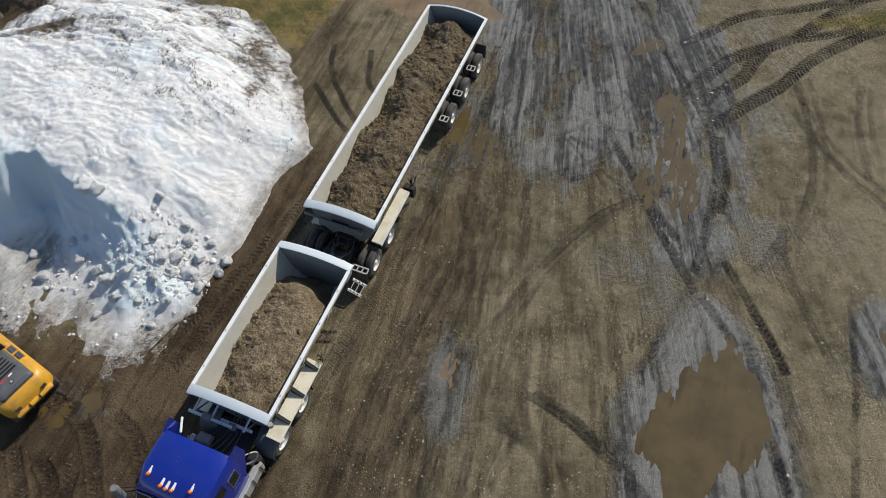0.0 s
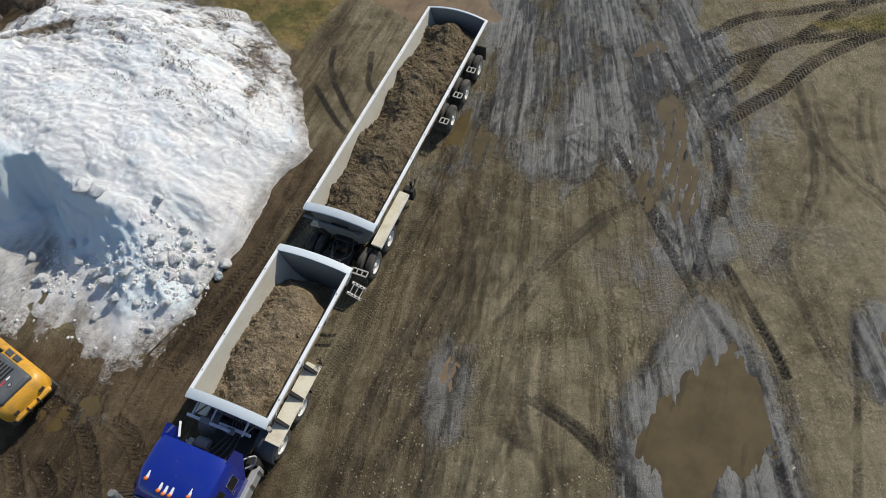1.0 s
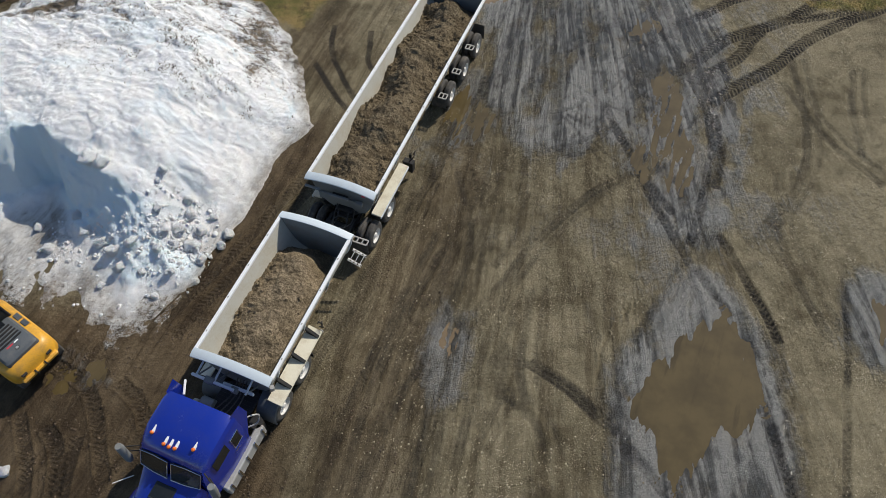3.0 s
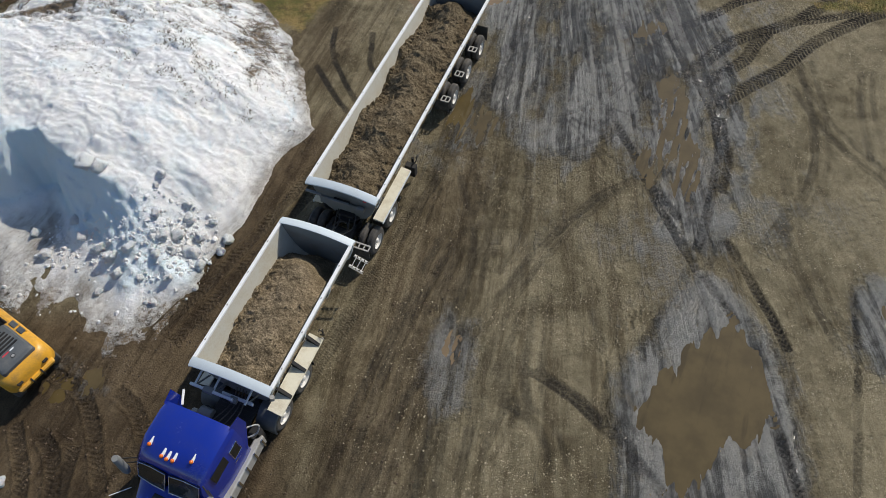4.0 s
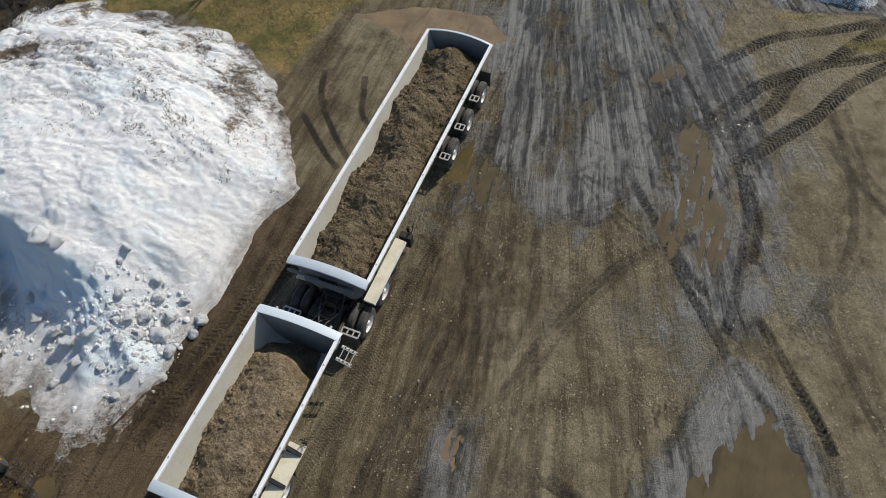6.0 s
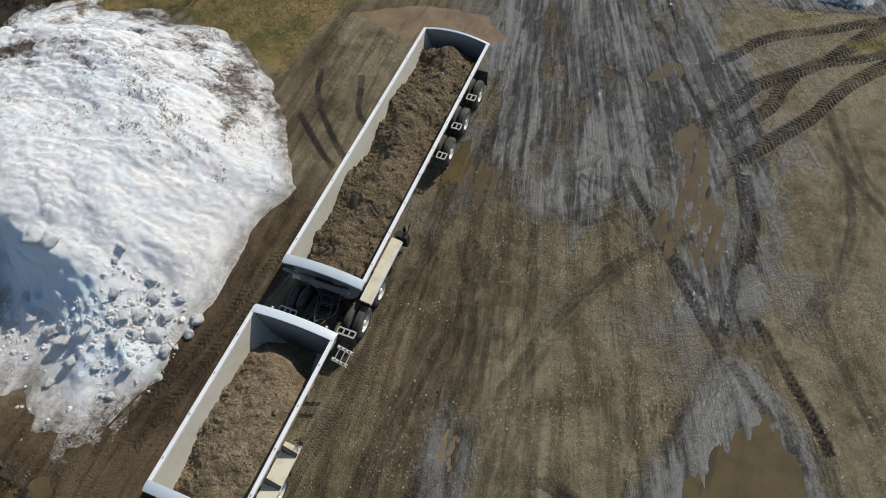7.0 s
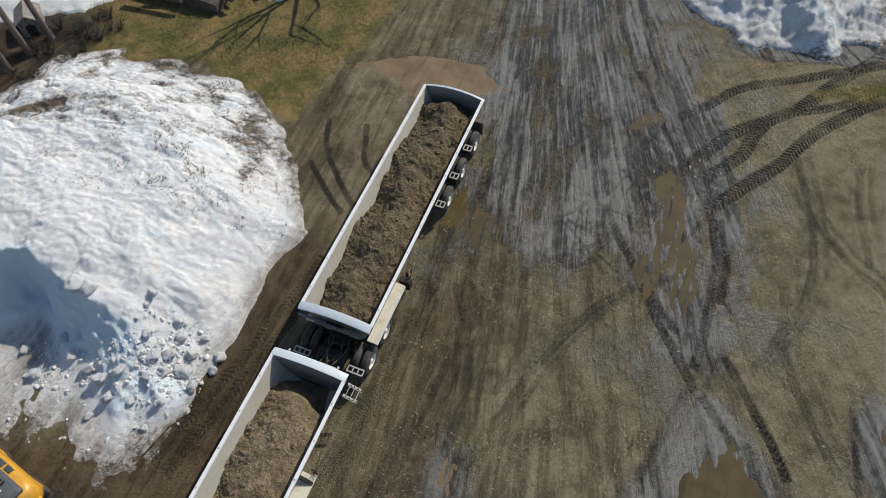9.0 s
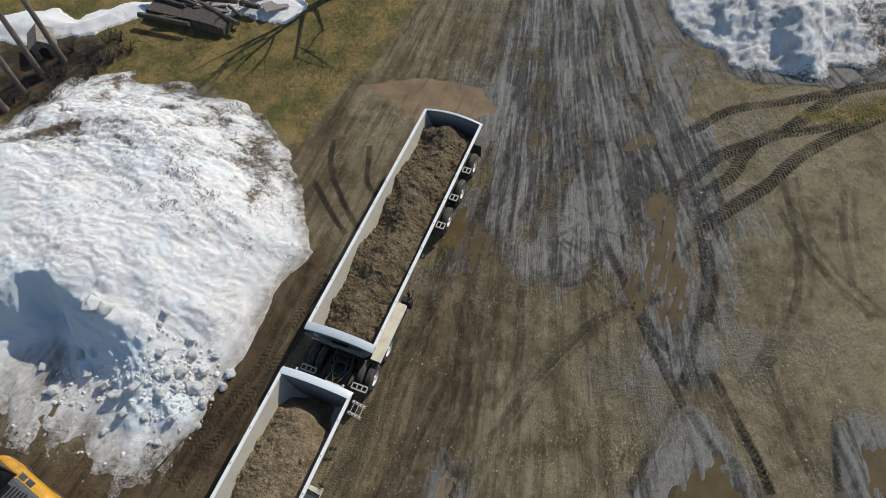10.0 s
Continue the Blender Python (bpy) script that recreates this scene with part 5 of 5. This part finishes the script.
part("rear_body", stack([(0.7, -0.78, 0.78, 0.1, 3.0), (0.85, -0.84, 0.84, 0.0, 3.0), (1.2, -0.84, 0.84, 0.03, 3.0), (1.42, -0.78, 0.78, 0.14, 3.0), (1.5, -0.68, 0.68, 0.26, 3.0)], 0.4), YELLOW, loader, "dusty yellow rounded rear body", True)
part("bumper_lip", stack([(0.88, -0.62, 0.62, -0.08, 0.2), (0.98, -0.64, 0.64, -0.1, 0.2), (1.02, -0.6, 0.6, -0.06, 0.2)], 0.06), YELLOW, loader, "", True)
part("hood", stack([(1.46, -0.58, 0.56, 0.28, 1.75), (1.6, -0.56, 0.54, 0.3, 1.75), (1.66, -0.5, 0.48, 0.38, 1.7)], 0.1), CHARCOAL, loader, "charcoal plastic engine hood", True)
for k in range(5):
    part("hood_slat", box(-0.44 + 0.012 * k, 0.42 - 0.012 * k, 0.86 + 0.13 * k, 0.92 + 0.13 * k, 1.655, 1.685, 0.006), STEEL, loader)
part("hood_recess", box(-0.4, 0.3, 1.5, 1.72, 1.655, 1.675, 0.01), GLASS, loader)
part("decal", box(-0.2, 0.02, 0.74, 0.79, 1.657, 1.663, 0.0), RED, loader, "red decal strip")
part("decal", box(0.06, 0.2, 0.74, 0.79, 1.657, 1.663, 0.0), RAIL, loader, "white decal strip")
part("badge", tube([(0.02, 0.55, 1.65), (0.02, 0.55, 1.668)], 0.07, sides=20), STEEL, loader, "round dark badge")
part("badge_ring", tube([(0.02, 0.55, 1.668), (0.02, 0.55, 1.671)], 0.05, sides=20), ALU, loader)
for y in (1.2, 1.56):
    part("side_vent", box(0.6, 0.78, y - 0.14, y + 0.14, 1.44, 1.53, 0.02), CHARCOAL, loader, "dark side vent grille")
    part("vent_rim", box(0.57, 0.81, y - 0.17, y + 0.17, 1.42, 1.49, 0.03), YELLOW, loader)
for x in (-0.45, 0.45):
    part("tail_lamp", box(x - 0.09, x + 0.09, -0.03, 0.08, 1.12, 1.2, 0.02), STEEL, loader)
    part("tow_eye", tube([(x * 0.4, -0.02, 0.9), (x * 0.4, -0.16, 0.92), (x * 0.4, -0.16, 1.02), (x * 0.4, -0.02, 1.04)], 0.025, sides=6), STEEL, loader)
part("cab_glass", stack([(1.5, -0.62, 0.62, 1.8, 3.2), (2.0, -0.6, 0.6, 1.95, 3.2), (2.35, -0.56, 0.56, 2.1, 3.2)], 0.08), GLASS, loader, "dark tinted cab glass", True)
part("cab_roof", stack([(2.35, -0.62, 0.62, 2.02, 3.3), (2.44, -0.6, 0.6, 2.05, 3.3)], 0.12), YELLOW, loader, "", True)
for sx in (1, -1):
    part("cab_post", tube([(sx * 0.6, 1.8, 1.5), (sx * 0.56, 2.08, 2.36)], 0.035, sides=8), STEEL, loader)
    for y in (0.75, 2.6):
        hub = part("wheel", tube([(sx * 0.4, y, 0.48), (sx * 0.62, y, 0.48)], 0.1), STEEL, loader)
        part("tyre", lathe([(sx * o, q) for o, q in ((0, 0.24), (0.02, 0.4), (-0.03, 0.48), (-0.24, 0.48), (-0.29, 0.4), (-0.27, 0.24))], sx * 0.8, y, 0.48), RUBBER, hub, "muddy black loader tyre", True)
        part("rim", lathe([(sx * o, q) for o, q in ((-0.01, 0.25), (-0.06, 0.2), (-0.05, 0.0))], sx * 0.8, y, 0.48), YELLOW, hub, "", True)

# ---- loose snow ----
def snow_level(x, y):
    i = int(np.clip(round((x - SNOW_TOP[0][0]) / 0.05), 0, len(SNOW_TOP[0]) - 1))
    j = int(np.clip(round((y - SNOW_TOP[1][0]) / 0.05), 0, len(SNOW_TOP[1]) - 1))
    return max(0.0, float(SNOW_TOP[2][i, j]))


def chunk_mesh(seed, detail=2):
    r = random.Random(seed)
    bm = bmesh.new()
    bmesh.ops.create_cube(bm, size=1.5)
    bmesh.ops.subdivide_edges(bm, edges=bm.edges[:], cuts=detail * 2, use_grid_fill=True)
    for v in bm.verts:
        n = v.co.normalized()
        v.co = v.co.lerp(n * 0.95, 0.55)
        v.co += n * 0.4 * noise.noise(v.co * 1.3 + Vector((seed * 3.1, 0, 0))) + n * 0.24 * noise.noise(v.co * 3.4 + Vector((0, seed * 1.7, 0)))
    me = bpy.data.meshes.new("snow_chunk")
    bm.to_mesh(me)
    bm.free()
    me.materials.append(SNOW)
    me.attributes.new("dirt", "FLOAT", "POINT").data.foreach_set("value", np.full(len(me.vertices), r.choice((0.0, 0.0, 0.08)), np.float32))
    # a little blue brightens and cools the chunks' sides away from the sun
    me.attributes.new("blue", "FLOAT", "POINT").data.foreach_set("value", np.full(len(me.vertices), 0.2, np.float32))
    me.polygons.foreach_set("use_smooth", np.ones(len(me.polygons), bool))
    return me


CHUNKS = [chunk_mesh(k) for k in range(9)]


def chunk(x, y, s, k, sink=0.25, label="rounded chunk of dirty snow fallen from the cliff"):
    s = 0.72 * s
    ob = new("snow_chunk", CHUNKS[k % 9])
    r = random.Random(k * 7 + int(x * 100))
    ob.matrix_world = Matrix.Translation((x, y, snow_level(x, y) + s * (0.75 - sink) * 0.7)) @ Euler((r.random(), r.random(), r.random() * 6)).to_matrix().to_4x4() @ Matrix.Diagonal((s, s * r.uniform(0.75, 1.2), s * r.uniform(0.6, 0.85), 1))
    return tagged(ob, label, "snow chunk", "fallen snow chunks")


for k, (x, y, s) in enumerate(((-8.05, 12.25, 0.32), (-8.2, 11.75, 0.26), (-8.75, 11.1, 0.3), (-9.0, 12.3, 0.34), (-9.45, 12.75, 0.3), (-9.7, 12.1, 0.34), (-9.2, 11.6, 0.4), (-9.75, 11.5, 0.28), (-10.1, 11.9, 0.3), (-10.2, 11.2, 0.26),
                               (-10.35, 12.5, 0.24), (-9.55, 13.2, 0.22), (-8.7, 12.9, 0.2), (-10.35, 13.85, 0.26), (-10.45, 13.45, 0.17), (-11.1, 11.3, 0.3), (-11.8, 11.1, 0.38), (-12.4, 11.5, 0.34), (-13.1, 11.9, 0.26), (-11.4, 10.5, 0.3),
                               (-10.6, 10.4, 0.22), (-9.6, 10.4, 0.24), (-10.0, 9.6, 0.2), (-12.0, 9.9, 0.22), (-14.4, 11.3, 0.3), (-15.1, 12.2, 0.25), (-13.6, 12.6, 0.3))):
    chunk(x, y, s, k)
for k, (x, y, s) in enumerate(((-12.7, 13.75, 0.5), (-12.25, 13.6, 0.4))):
    chunk(x, y, s, k + 40, 0.7, "snow block on the lip of the cliff")
chunk(-12.85, 3.55, 0.25, 77, 0.2, "lone white lump of snow on the mud")


def rubble(r):
    u = r.random()
    if u < 0.55:
        x, y = min(-8.5, r.gauss(-9.6, 0.65)), r.gauss(11.8, 0.7)
    elif u < 0.94:
        x, y = r.uniform(-14.6, -10.3), r.gauss(11.7, 0.45)
    else:
        x, y = r.uniform(-15.5, -9.5), r.uniform(8.8, 11.5)
    return Vector((x, y, snow_level(x, y) + 0.02))


clods("snow_rubble", 560, rubble, 0.085, SNOW, 9, "small broken lumps of snow below the cliff", "snow rubble")


# ---- small loose stones, mud crumbs and grass, each a joined mass ----
def scatter(name, xs, ys, size, material, seed, label, category, flat=0.7):
    r = np.random.RandomState(seed)
    n = len(xs)
    i = np.clip(np.searchsorted(GX, xs), 0, len(GX) - 1)
    j = np.clip(np.searchsorted(GY, ys), 0, len(GY) - 1)
    base = np.array([[1, 0, 0], [0, 1, 0], [-1, 0, 0], [0, -1, 0], [0, 0, 1], [0, 0, -1]], float)
    s = size * (0.4 + r.rand(n) ** 3 * 1.6)
    v = base[None] * s[:, None, None] * (0.7 + 0.6 * r.rand(n, 6, 1))
    a = r.rand(n) * 6.3
    vx, vy = v[..., 0] * np.cos(a)[:, None] - v[..., 1] * np.sin(a)[:, None], v[..., 0] * np.sin(a)[:, None] + v[..., 1] * np.cos(a)[:, None]
    co = np.stack([vx + xs[:, None], vy + ys[:, None], v[..., 2] * flat + Z[i, j][:, None] + 0.2 * s[:, None]], -1).reshape(-1, 3)
    tri = np.array([[0, 1, 4], [1, 2, 4], [2, 3, 4], [3, 0, 4], [1, 0, 5], [2, 1, 5], [3, 2, 5], [0, 3, 5]])
    faces = (tri[None] + 6 * np.arange(n)[:, None, None]).reshape(-1, 3)
    me = bpy.data.meshes.new(name)
    me.from_pydata(co, [], faces)
    me.materials.append(material)
    return tagged(new(name, me), label, category, kind="stuff")


def stone_material(name, a, b):
    n = Nodes(name)
    return n.done(n.mix(n.island(), a, b), 0.8, 0, n.bump(n.noise(60, 3), 0.3, 0.01))


STONE = stone_material("pale_pebbles", (0.2, 0.155, 0.09), (0.5, 0.43, 0.29))
CRUMB = stone_material("mud_crumbs", (0.05, 0.034, 0.02), (0.13, 0.09, 0.055))
r = np.random.RandomState(8)
px, py = r.uniform(-3, 20, 110000), r.uniform(2.8, 34, 110000)
i, j = np.searchsorted(GX, px), np.searchsorted(GY, py)
dens = smooth(-0.1, 0.4, fbm(px, py, 1.6, 5, 81, 0.65)) * (1 - WET[i, j]) * (1 - 0.75 * TRACK[i, j]) * (1 - GRASS[i, j]) * (1 - 0.92 * BROWN[i, j])
ok = r.rand(110000) < dens
scatter("pebbles", px[ok], py[ok], 0.02, STONE, 1, "small pale pebbles scattered over the gravel", "pebbles")
px, py = r.uniform(-17, 1, 26000), r.uniform(2.8, 24, 26000)
i, j = np.searchsorted(GX, px), np.searchsorted(GY, py)
ok = r.rand(26000) < smooth(-0.2, 0.4, fbm(px, py, 1.2, 4, 82)) * BROWN[i, j]
scatter("mud_crumbs", px[ok], py[ok], 0.026, CRUMB, 2, "dark crumbs of mud thrown up by wheels", "mud crumbs")
px, py = r.uniform(-4.5, 12, 26000), r.uniform(14, 34, 26000)
i, j = np.searchsorted(GX, px), np.searchsorted(GY, py)
ok = r.rand(26000) < 0.6 * smooth(-0.1, 0.4, fbm(px, py, 0.9, 4, 83)) * WET[i, j]
scatter("slurry_crumbs", px[ok], py[ok], 0.018, CRUMB, 3, "wet crumbs of mud in the slurry", "mud crumbs")


def grass_material():
    n = Nodes("dry_grass_blades")
    return n.done(n.mix(n.island(), (0.09, 0.1, 0.03), (0.4, 0.3, 0.13)), 0.8)


def blades(name, xs, ys, base, long, material, seed, label, category):
    r = np.random.RandomState(seed)
    n = len(xs)
    a, tilt = r.rand(n) * 6.3, 0.3 + 0.7 * r.rand(n)
    L = long * (0.5 + r.rand(n))
    w = 0.012 + 0.01 * r.rand(n)
    p0 = np.stack([xs - w * np.sin(a), ys + w * np.cos(a), base], -1)
    p1 = np.stack([xs + w * np.sin(a), ys - w * np.cos(a), base], -1)
    p2 = np.stack([xs + L * tilt * np.cos(a), ys + L * tilt * np.sin(a), base + L * (1.1 - tilt)], -1)
    me = bpy.data.meshes.new(name)
    me.from_pydata(np.stack([p0, p1, p2], 1).reshape(-1, 3), [], np.arange(3 * n).reshape(-1, 3))
    me.materials.append(material)
    return tagged(new(name, me), label, category, kind="stuff")


px, py = r.uniform(-24, 22, 200000), r.uniform(23, 36, 200000)
i, j = np.clip(np.searchsorted(GX, px), 0, len(GX) - 1), np.clip(np.searchsorted(GY, py), 0, len(GY) - 1)
ok = r.rand(200000) < GRASS[i, j] * smooth(-0.5, 0.3, fbm(px, py, 1.4, 4, 85)) * (1 - TRACK[i, j])
blades("grass", px[ok], py[ok], Z[i, j][ok] - 0.01, 0.11, grass_material(), 5, "short olive and straw-coloured spring grass", "grass")


# straw and twigs melted out of the snow
def litter_material():
    n = Nodes("straw_litter")
    return n.done(n.mix(n.island(), (0.035, 0.03, 0.022), (0.2, 0.16, 0.09)), 0.9)


px, py = r.normal(-9.6, 2.2, 16000), r.uniform(17.0, 26.8, 16000)
sel = inside(px, py, SNOW_EDGE) > 0.3
px, py = px[sel], py[sel]
sel = r.rand(len(px)) < smooth(0.0, 0.4, fbm(px, py, 0.9, 5, 87, 0.65))
px, py = px[sel], py[sel]
blades("straw_litter", px, py, np.array([snow_level(a, b) for a, b in zip(px, py)]), 0.11, litter_material(), 6, "dark straw and twigs melted out of the snow", "litter")


# ---- trees ----
def grow(bm, base, way, length, radius, depth, rnd, spread_by, tips=None, sides=7):
    """A limb that tapers, bends and forks."""
    pts, radii, p, d = [base], [radius], base, way.normalized()
    n = 4
    for k in range(n):
        d = (d + Vector((rnd.gauss(0, 1), rnd.gauss(0, 1), rnd.gauss(0.25, 0.7))) * 0.12).normalized()
        p = p + d * length / n
        pts.append(p)
        radii.append(radius * (1 - 0.42 * (k + 1) / n))
    tube(pts, radii, bm, max(4, sides))
    if depth == 0:
        if tips is not None:
            tips.append(p)
        return
    for k in range(rnd.choice((2, 3, 3))):
        side = Vector((rnd.gauss(0, 1), rnd.gauss(0, 1), rnd.gauss(0.1, 0.5)))
        start = rnd.choice((2, 3, 4, 4))
        grow(bm, pts[start], (d + side.normalized() * spread_by).normalized(), length * rnd.uniform(0.6, 0.85), radii[start] * 0.68, depth - 1, rnd, spread_by, tips, sides - 1)


def bare_tree(x, y, height, seed, forks=5):
    tree = empty("tree", Matrix.Translation((x, y, 0)), "bare broad-crowned tree with dark bark at the lawn's edge", "tree")
    bm = bmesh.new()
    tube([(0, 0, -0.05), (0.02, 0, 0.3), (0.05, 0.03, 1.6)], [0.34, 0.26, 0.22], bm, 12)
    part("trunk", bm, DARK_BARK, tree, "", True)
    rnd = random.Random(seed)
    for k in range(6):
        a = 2 * math.pi * k / 6 + rnd.random()
        limb = bmesh.new()
        grow(limb, Vector((0.05, 0.03, 1.3 + 0.08 * k)), Vector((math.cos(a), math.sin(a), 0.75)), height * 0.32, 0.11, forks, rnd, 0.7)
        part("limb", limb, DARK_BARK, tree, "", True)
    return tree


bare_tree(-7.4, 34.2, 10.0, 4, 5)


def needle_material():
    n = Nodes("pine_needles")
    return n.done(n.mix(n.island(), (0.025, 0.04, 0.016), (0.08, 0.1, 0.035)), 0.7)


NEEDLES = needle_material()


def pine(x, y, height, seed, lean=(0, 0)):
    tree = empty("pine_tree", Matrix.Translation((x, y, 0)), "tall slender pine with a bare grey-brown trunk", "tree", "pines at the yard's edge")
    rnd = random.Random(seed)
    top = Vector((lean[0], lean[1], height))
    line = [top * t + Vector((0.05 * rnd.gauss(0, 1), 0.05 * rnd.gauss(0, 1), 0)) * t for t in (0, 0.04, 0.25, 0.5, 0.75, 1)]
    line[0].z = -0.1
    part("trunk", tube(line, [0.2, 0.15, 0.13, 0.11, 0.07, 0.02], sides=10), PINE_BARK, tree, "", True)
    verts, faces = [], []
    for k in range(26):
        t = 0.42 + 0.57 * (k + rnd.random()) / 26
        a, reach = rnd.random() * 6.3, (1.25 - t) * 2.3 * rnd.uniform(0.6, 1.1)
        start = top * t
        end = start + Vector((math.cos(a) * reach, math.sin(a) * reach, rnd.uniform(-0.1, 0.35)))
        part("branch", tube([start, start.lerp(end, 0.5) + Vector((0, 0, 0.08)), end], [0.035, 0.022, 0.008], sides=5), PINE_BARK, tree)
        for q in range(90):
            c = start.lerp(end, 0.3 + 0.75 * rnd.random()) + Vector((rnd.gauss(0, 0.16), rnd.gauss(0, 0.16), rnd.gauss(0.04, 0.1)))
            d = Vector((rnd.gauss(0, 1), rnd.gauss(0, 1), rnd.gauss(0.3, 0.6))).normalized() * 0.13
            s = d.cross(Vector((rnd.random(), rnd.random(), 1))).normalized() * 0.02
            b = len(verts)
            verts += [c - s, c + s, c + d]
            faces.append((b, b + 1, b + 2))
    me = bpy.data.meshes.new("crown")
    me.from_pydata(verts, [], faces)
    me.materials.append(NEEDLES)
    crown = new("crown", me)
    crown.parent = tree
    return tree


for k, (x, y, h, lean) in enumerate(((-21.9, 25.2, 11, (-0.4, 0)), (-21.5, 26.4, 12, (-0.3, 0.3)), (-20.9, 27.5, 12.5, (-0.5, 0.2)), (-20.3, 28.7, 12, (-0.4, 0)), (-23.6, 27.6, 12, (0, 0)), (-24.5, 30.5, 11, (0, 0)))):
    pine(x, y, h, k + 11, lean)


def shrub(x, y, seed, n=26):
    ob_bm = bmesh.new()
    rnd = random.Random(seed)
    for k in range(n):
        a = rnd.random() * 6.3
        tip = Vector((math.cos(a) * rnd.uniform(0.2, 0.7), math.sin(a) * rnd.uniform(0.2, 0.7), rnd.uniform(0.3, 0.9)))
        mid = tip * 0.5 + Vector((rnd.gauss(0, 0.08), rnd.gauss(0, 0.08), 0.08))
        tube([(rnd.gauss(0, 0.05), rnd.gauss(0, 0.05), -0.05), mid, tip], [0.014, 0.01, 0.004], ob_bm, 4)
    ob = part("shrub", ob_bm, DARK_BARK)
    ob.location = (x, y, 0)
    return tagged(ob, "leafless dark shrub of thin twigs on dead leaves", "shrub", "shrubs under the pines")


rnd = random.Random(21)
for k in range(34):
    shrub(-22.6 + 3.2 * rnd.random() + 0.08 * k, 25.2 + 0.15 * k + rnd.uniform(-0.4, 0.4), k)

# ---- shed, boards and the log pile on the lawn ----
shed = empty("kennel", Matrix.Translation((-21.4, 29.4, 0)) @ pose(0, 0, 0, 0, 0, 24), "small weathered grey wooden kennel under the pines", "kennel")
part("wall", prism([(-0.5, 0), (0.5, 0), (0.5, 0.75), (0, 1.1), (-0.5, 0.75)], -0.6, 0.6), OLD_WOOD, shed, "weathered board walls")
for sx in (1, -1):
    slope = Matrix.Rotation(radians(sx * 35), 4, "Y")
    part("roof", box(sx * 0.3 - 0.4, sx * 0.3 + 0.4, -0.72, 0.72, 0.92, 0.97, 0.008, turn=slope), OLD_WOOD, shed, "grey board roof slope")
# no real opening: a black plate on the wall paints the doorway's inner shade
part("doorway", prism([(-0.22, 0.02), (0.22, 0.02), (0.22, 0.55), (0, 0.68), (-0.22, 0.55)], -0.61, -0.604), STEEL, shed, "black plate for the shaded doorway opening")


def log(x0, y0, x1, y1, z, radius, seed):
    rnd = random.Random(seed)
    a, b = Vector((x0, y0, z)), Vector((x1, y1, z))
    pts = [a.lerp(b, t) + Vector((0, 0, 0.03 * rnd.gauss(0, 1))) for t in (0, 0.3, 0.6, 1)]
    ob = part("log", tube(pts, [radius, radius * 0.95, radius * 0.9, radius * 0.82], sides=10), DARK_BARK, None, "", True)
    return tagged(ob, "dark wet log lying on the snowy lawn", "log", "logs on the lawn")


rnd = random.Random(33)
for k in range(17):
    cx, cy, a, ln = rnd.uniform(-16.2, -11.0), rnd.uniform(31.2, 33.8), radians(rnd.gauss(-14, 16)), rnd.uniform(1.0, 3.2)
    q = rnd.uniform(0.07, 0.17)
    log(cx - ln / 2 * math.cos(a), cy - ln / 2 * math.sin(a), cx + ln / 2 * math.cos(a), cy + ln / 2 * math.sin(a), 0.3 + q + 0.3 * rnd.random(), q, k)
bed = part("lumber_bed", prism([(-2.6, 0.0), (2.2, 0.0), (2.2, 0.5), (1.2, 0.62), (-2.4, 0.55)], -0.5, 0.5), DARK_BARK)
bed.matrix_world = pose(-14.4, 31.9, 0, 0, 0, -17)
tagged(bed, "dark heap of old lumber with snow on it", "lumber heap")


def board(x, y, z, length, width, turn, tilt):
    ob = part("board", box(-length / 2, length / 2, -width / 2, width / 2, -0.02, 0.02, 0.006), OLD_WOOD)
    ob.matrix_world = pose(x, y, z, 0, tilt, turn)
    return tagged(ob, "weathered grey board leaning on the log pile", "board", "boards on the lawn")


board(-10.1, 32.8, 0.45, 1.3, 0.8, 32, 6)
board(-11.2, 33.2, 0.5, 2.0, 0.2, 18, 4)
board(-13.4, 32.3, 0.62, 2.2, 0.18, -14, 3)
board(-14.6, 32.9, 0.7, 1.8, 0.16, -25, 2)
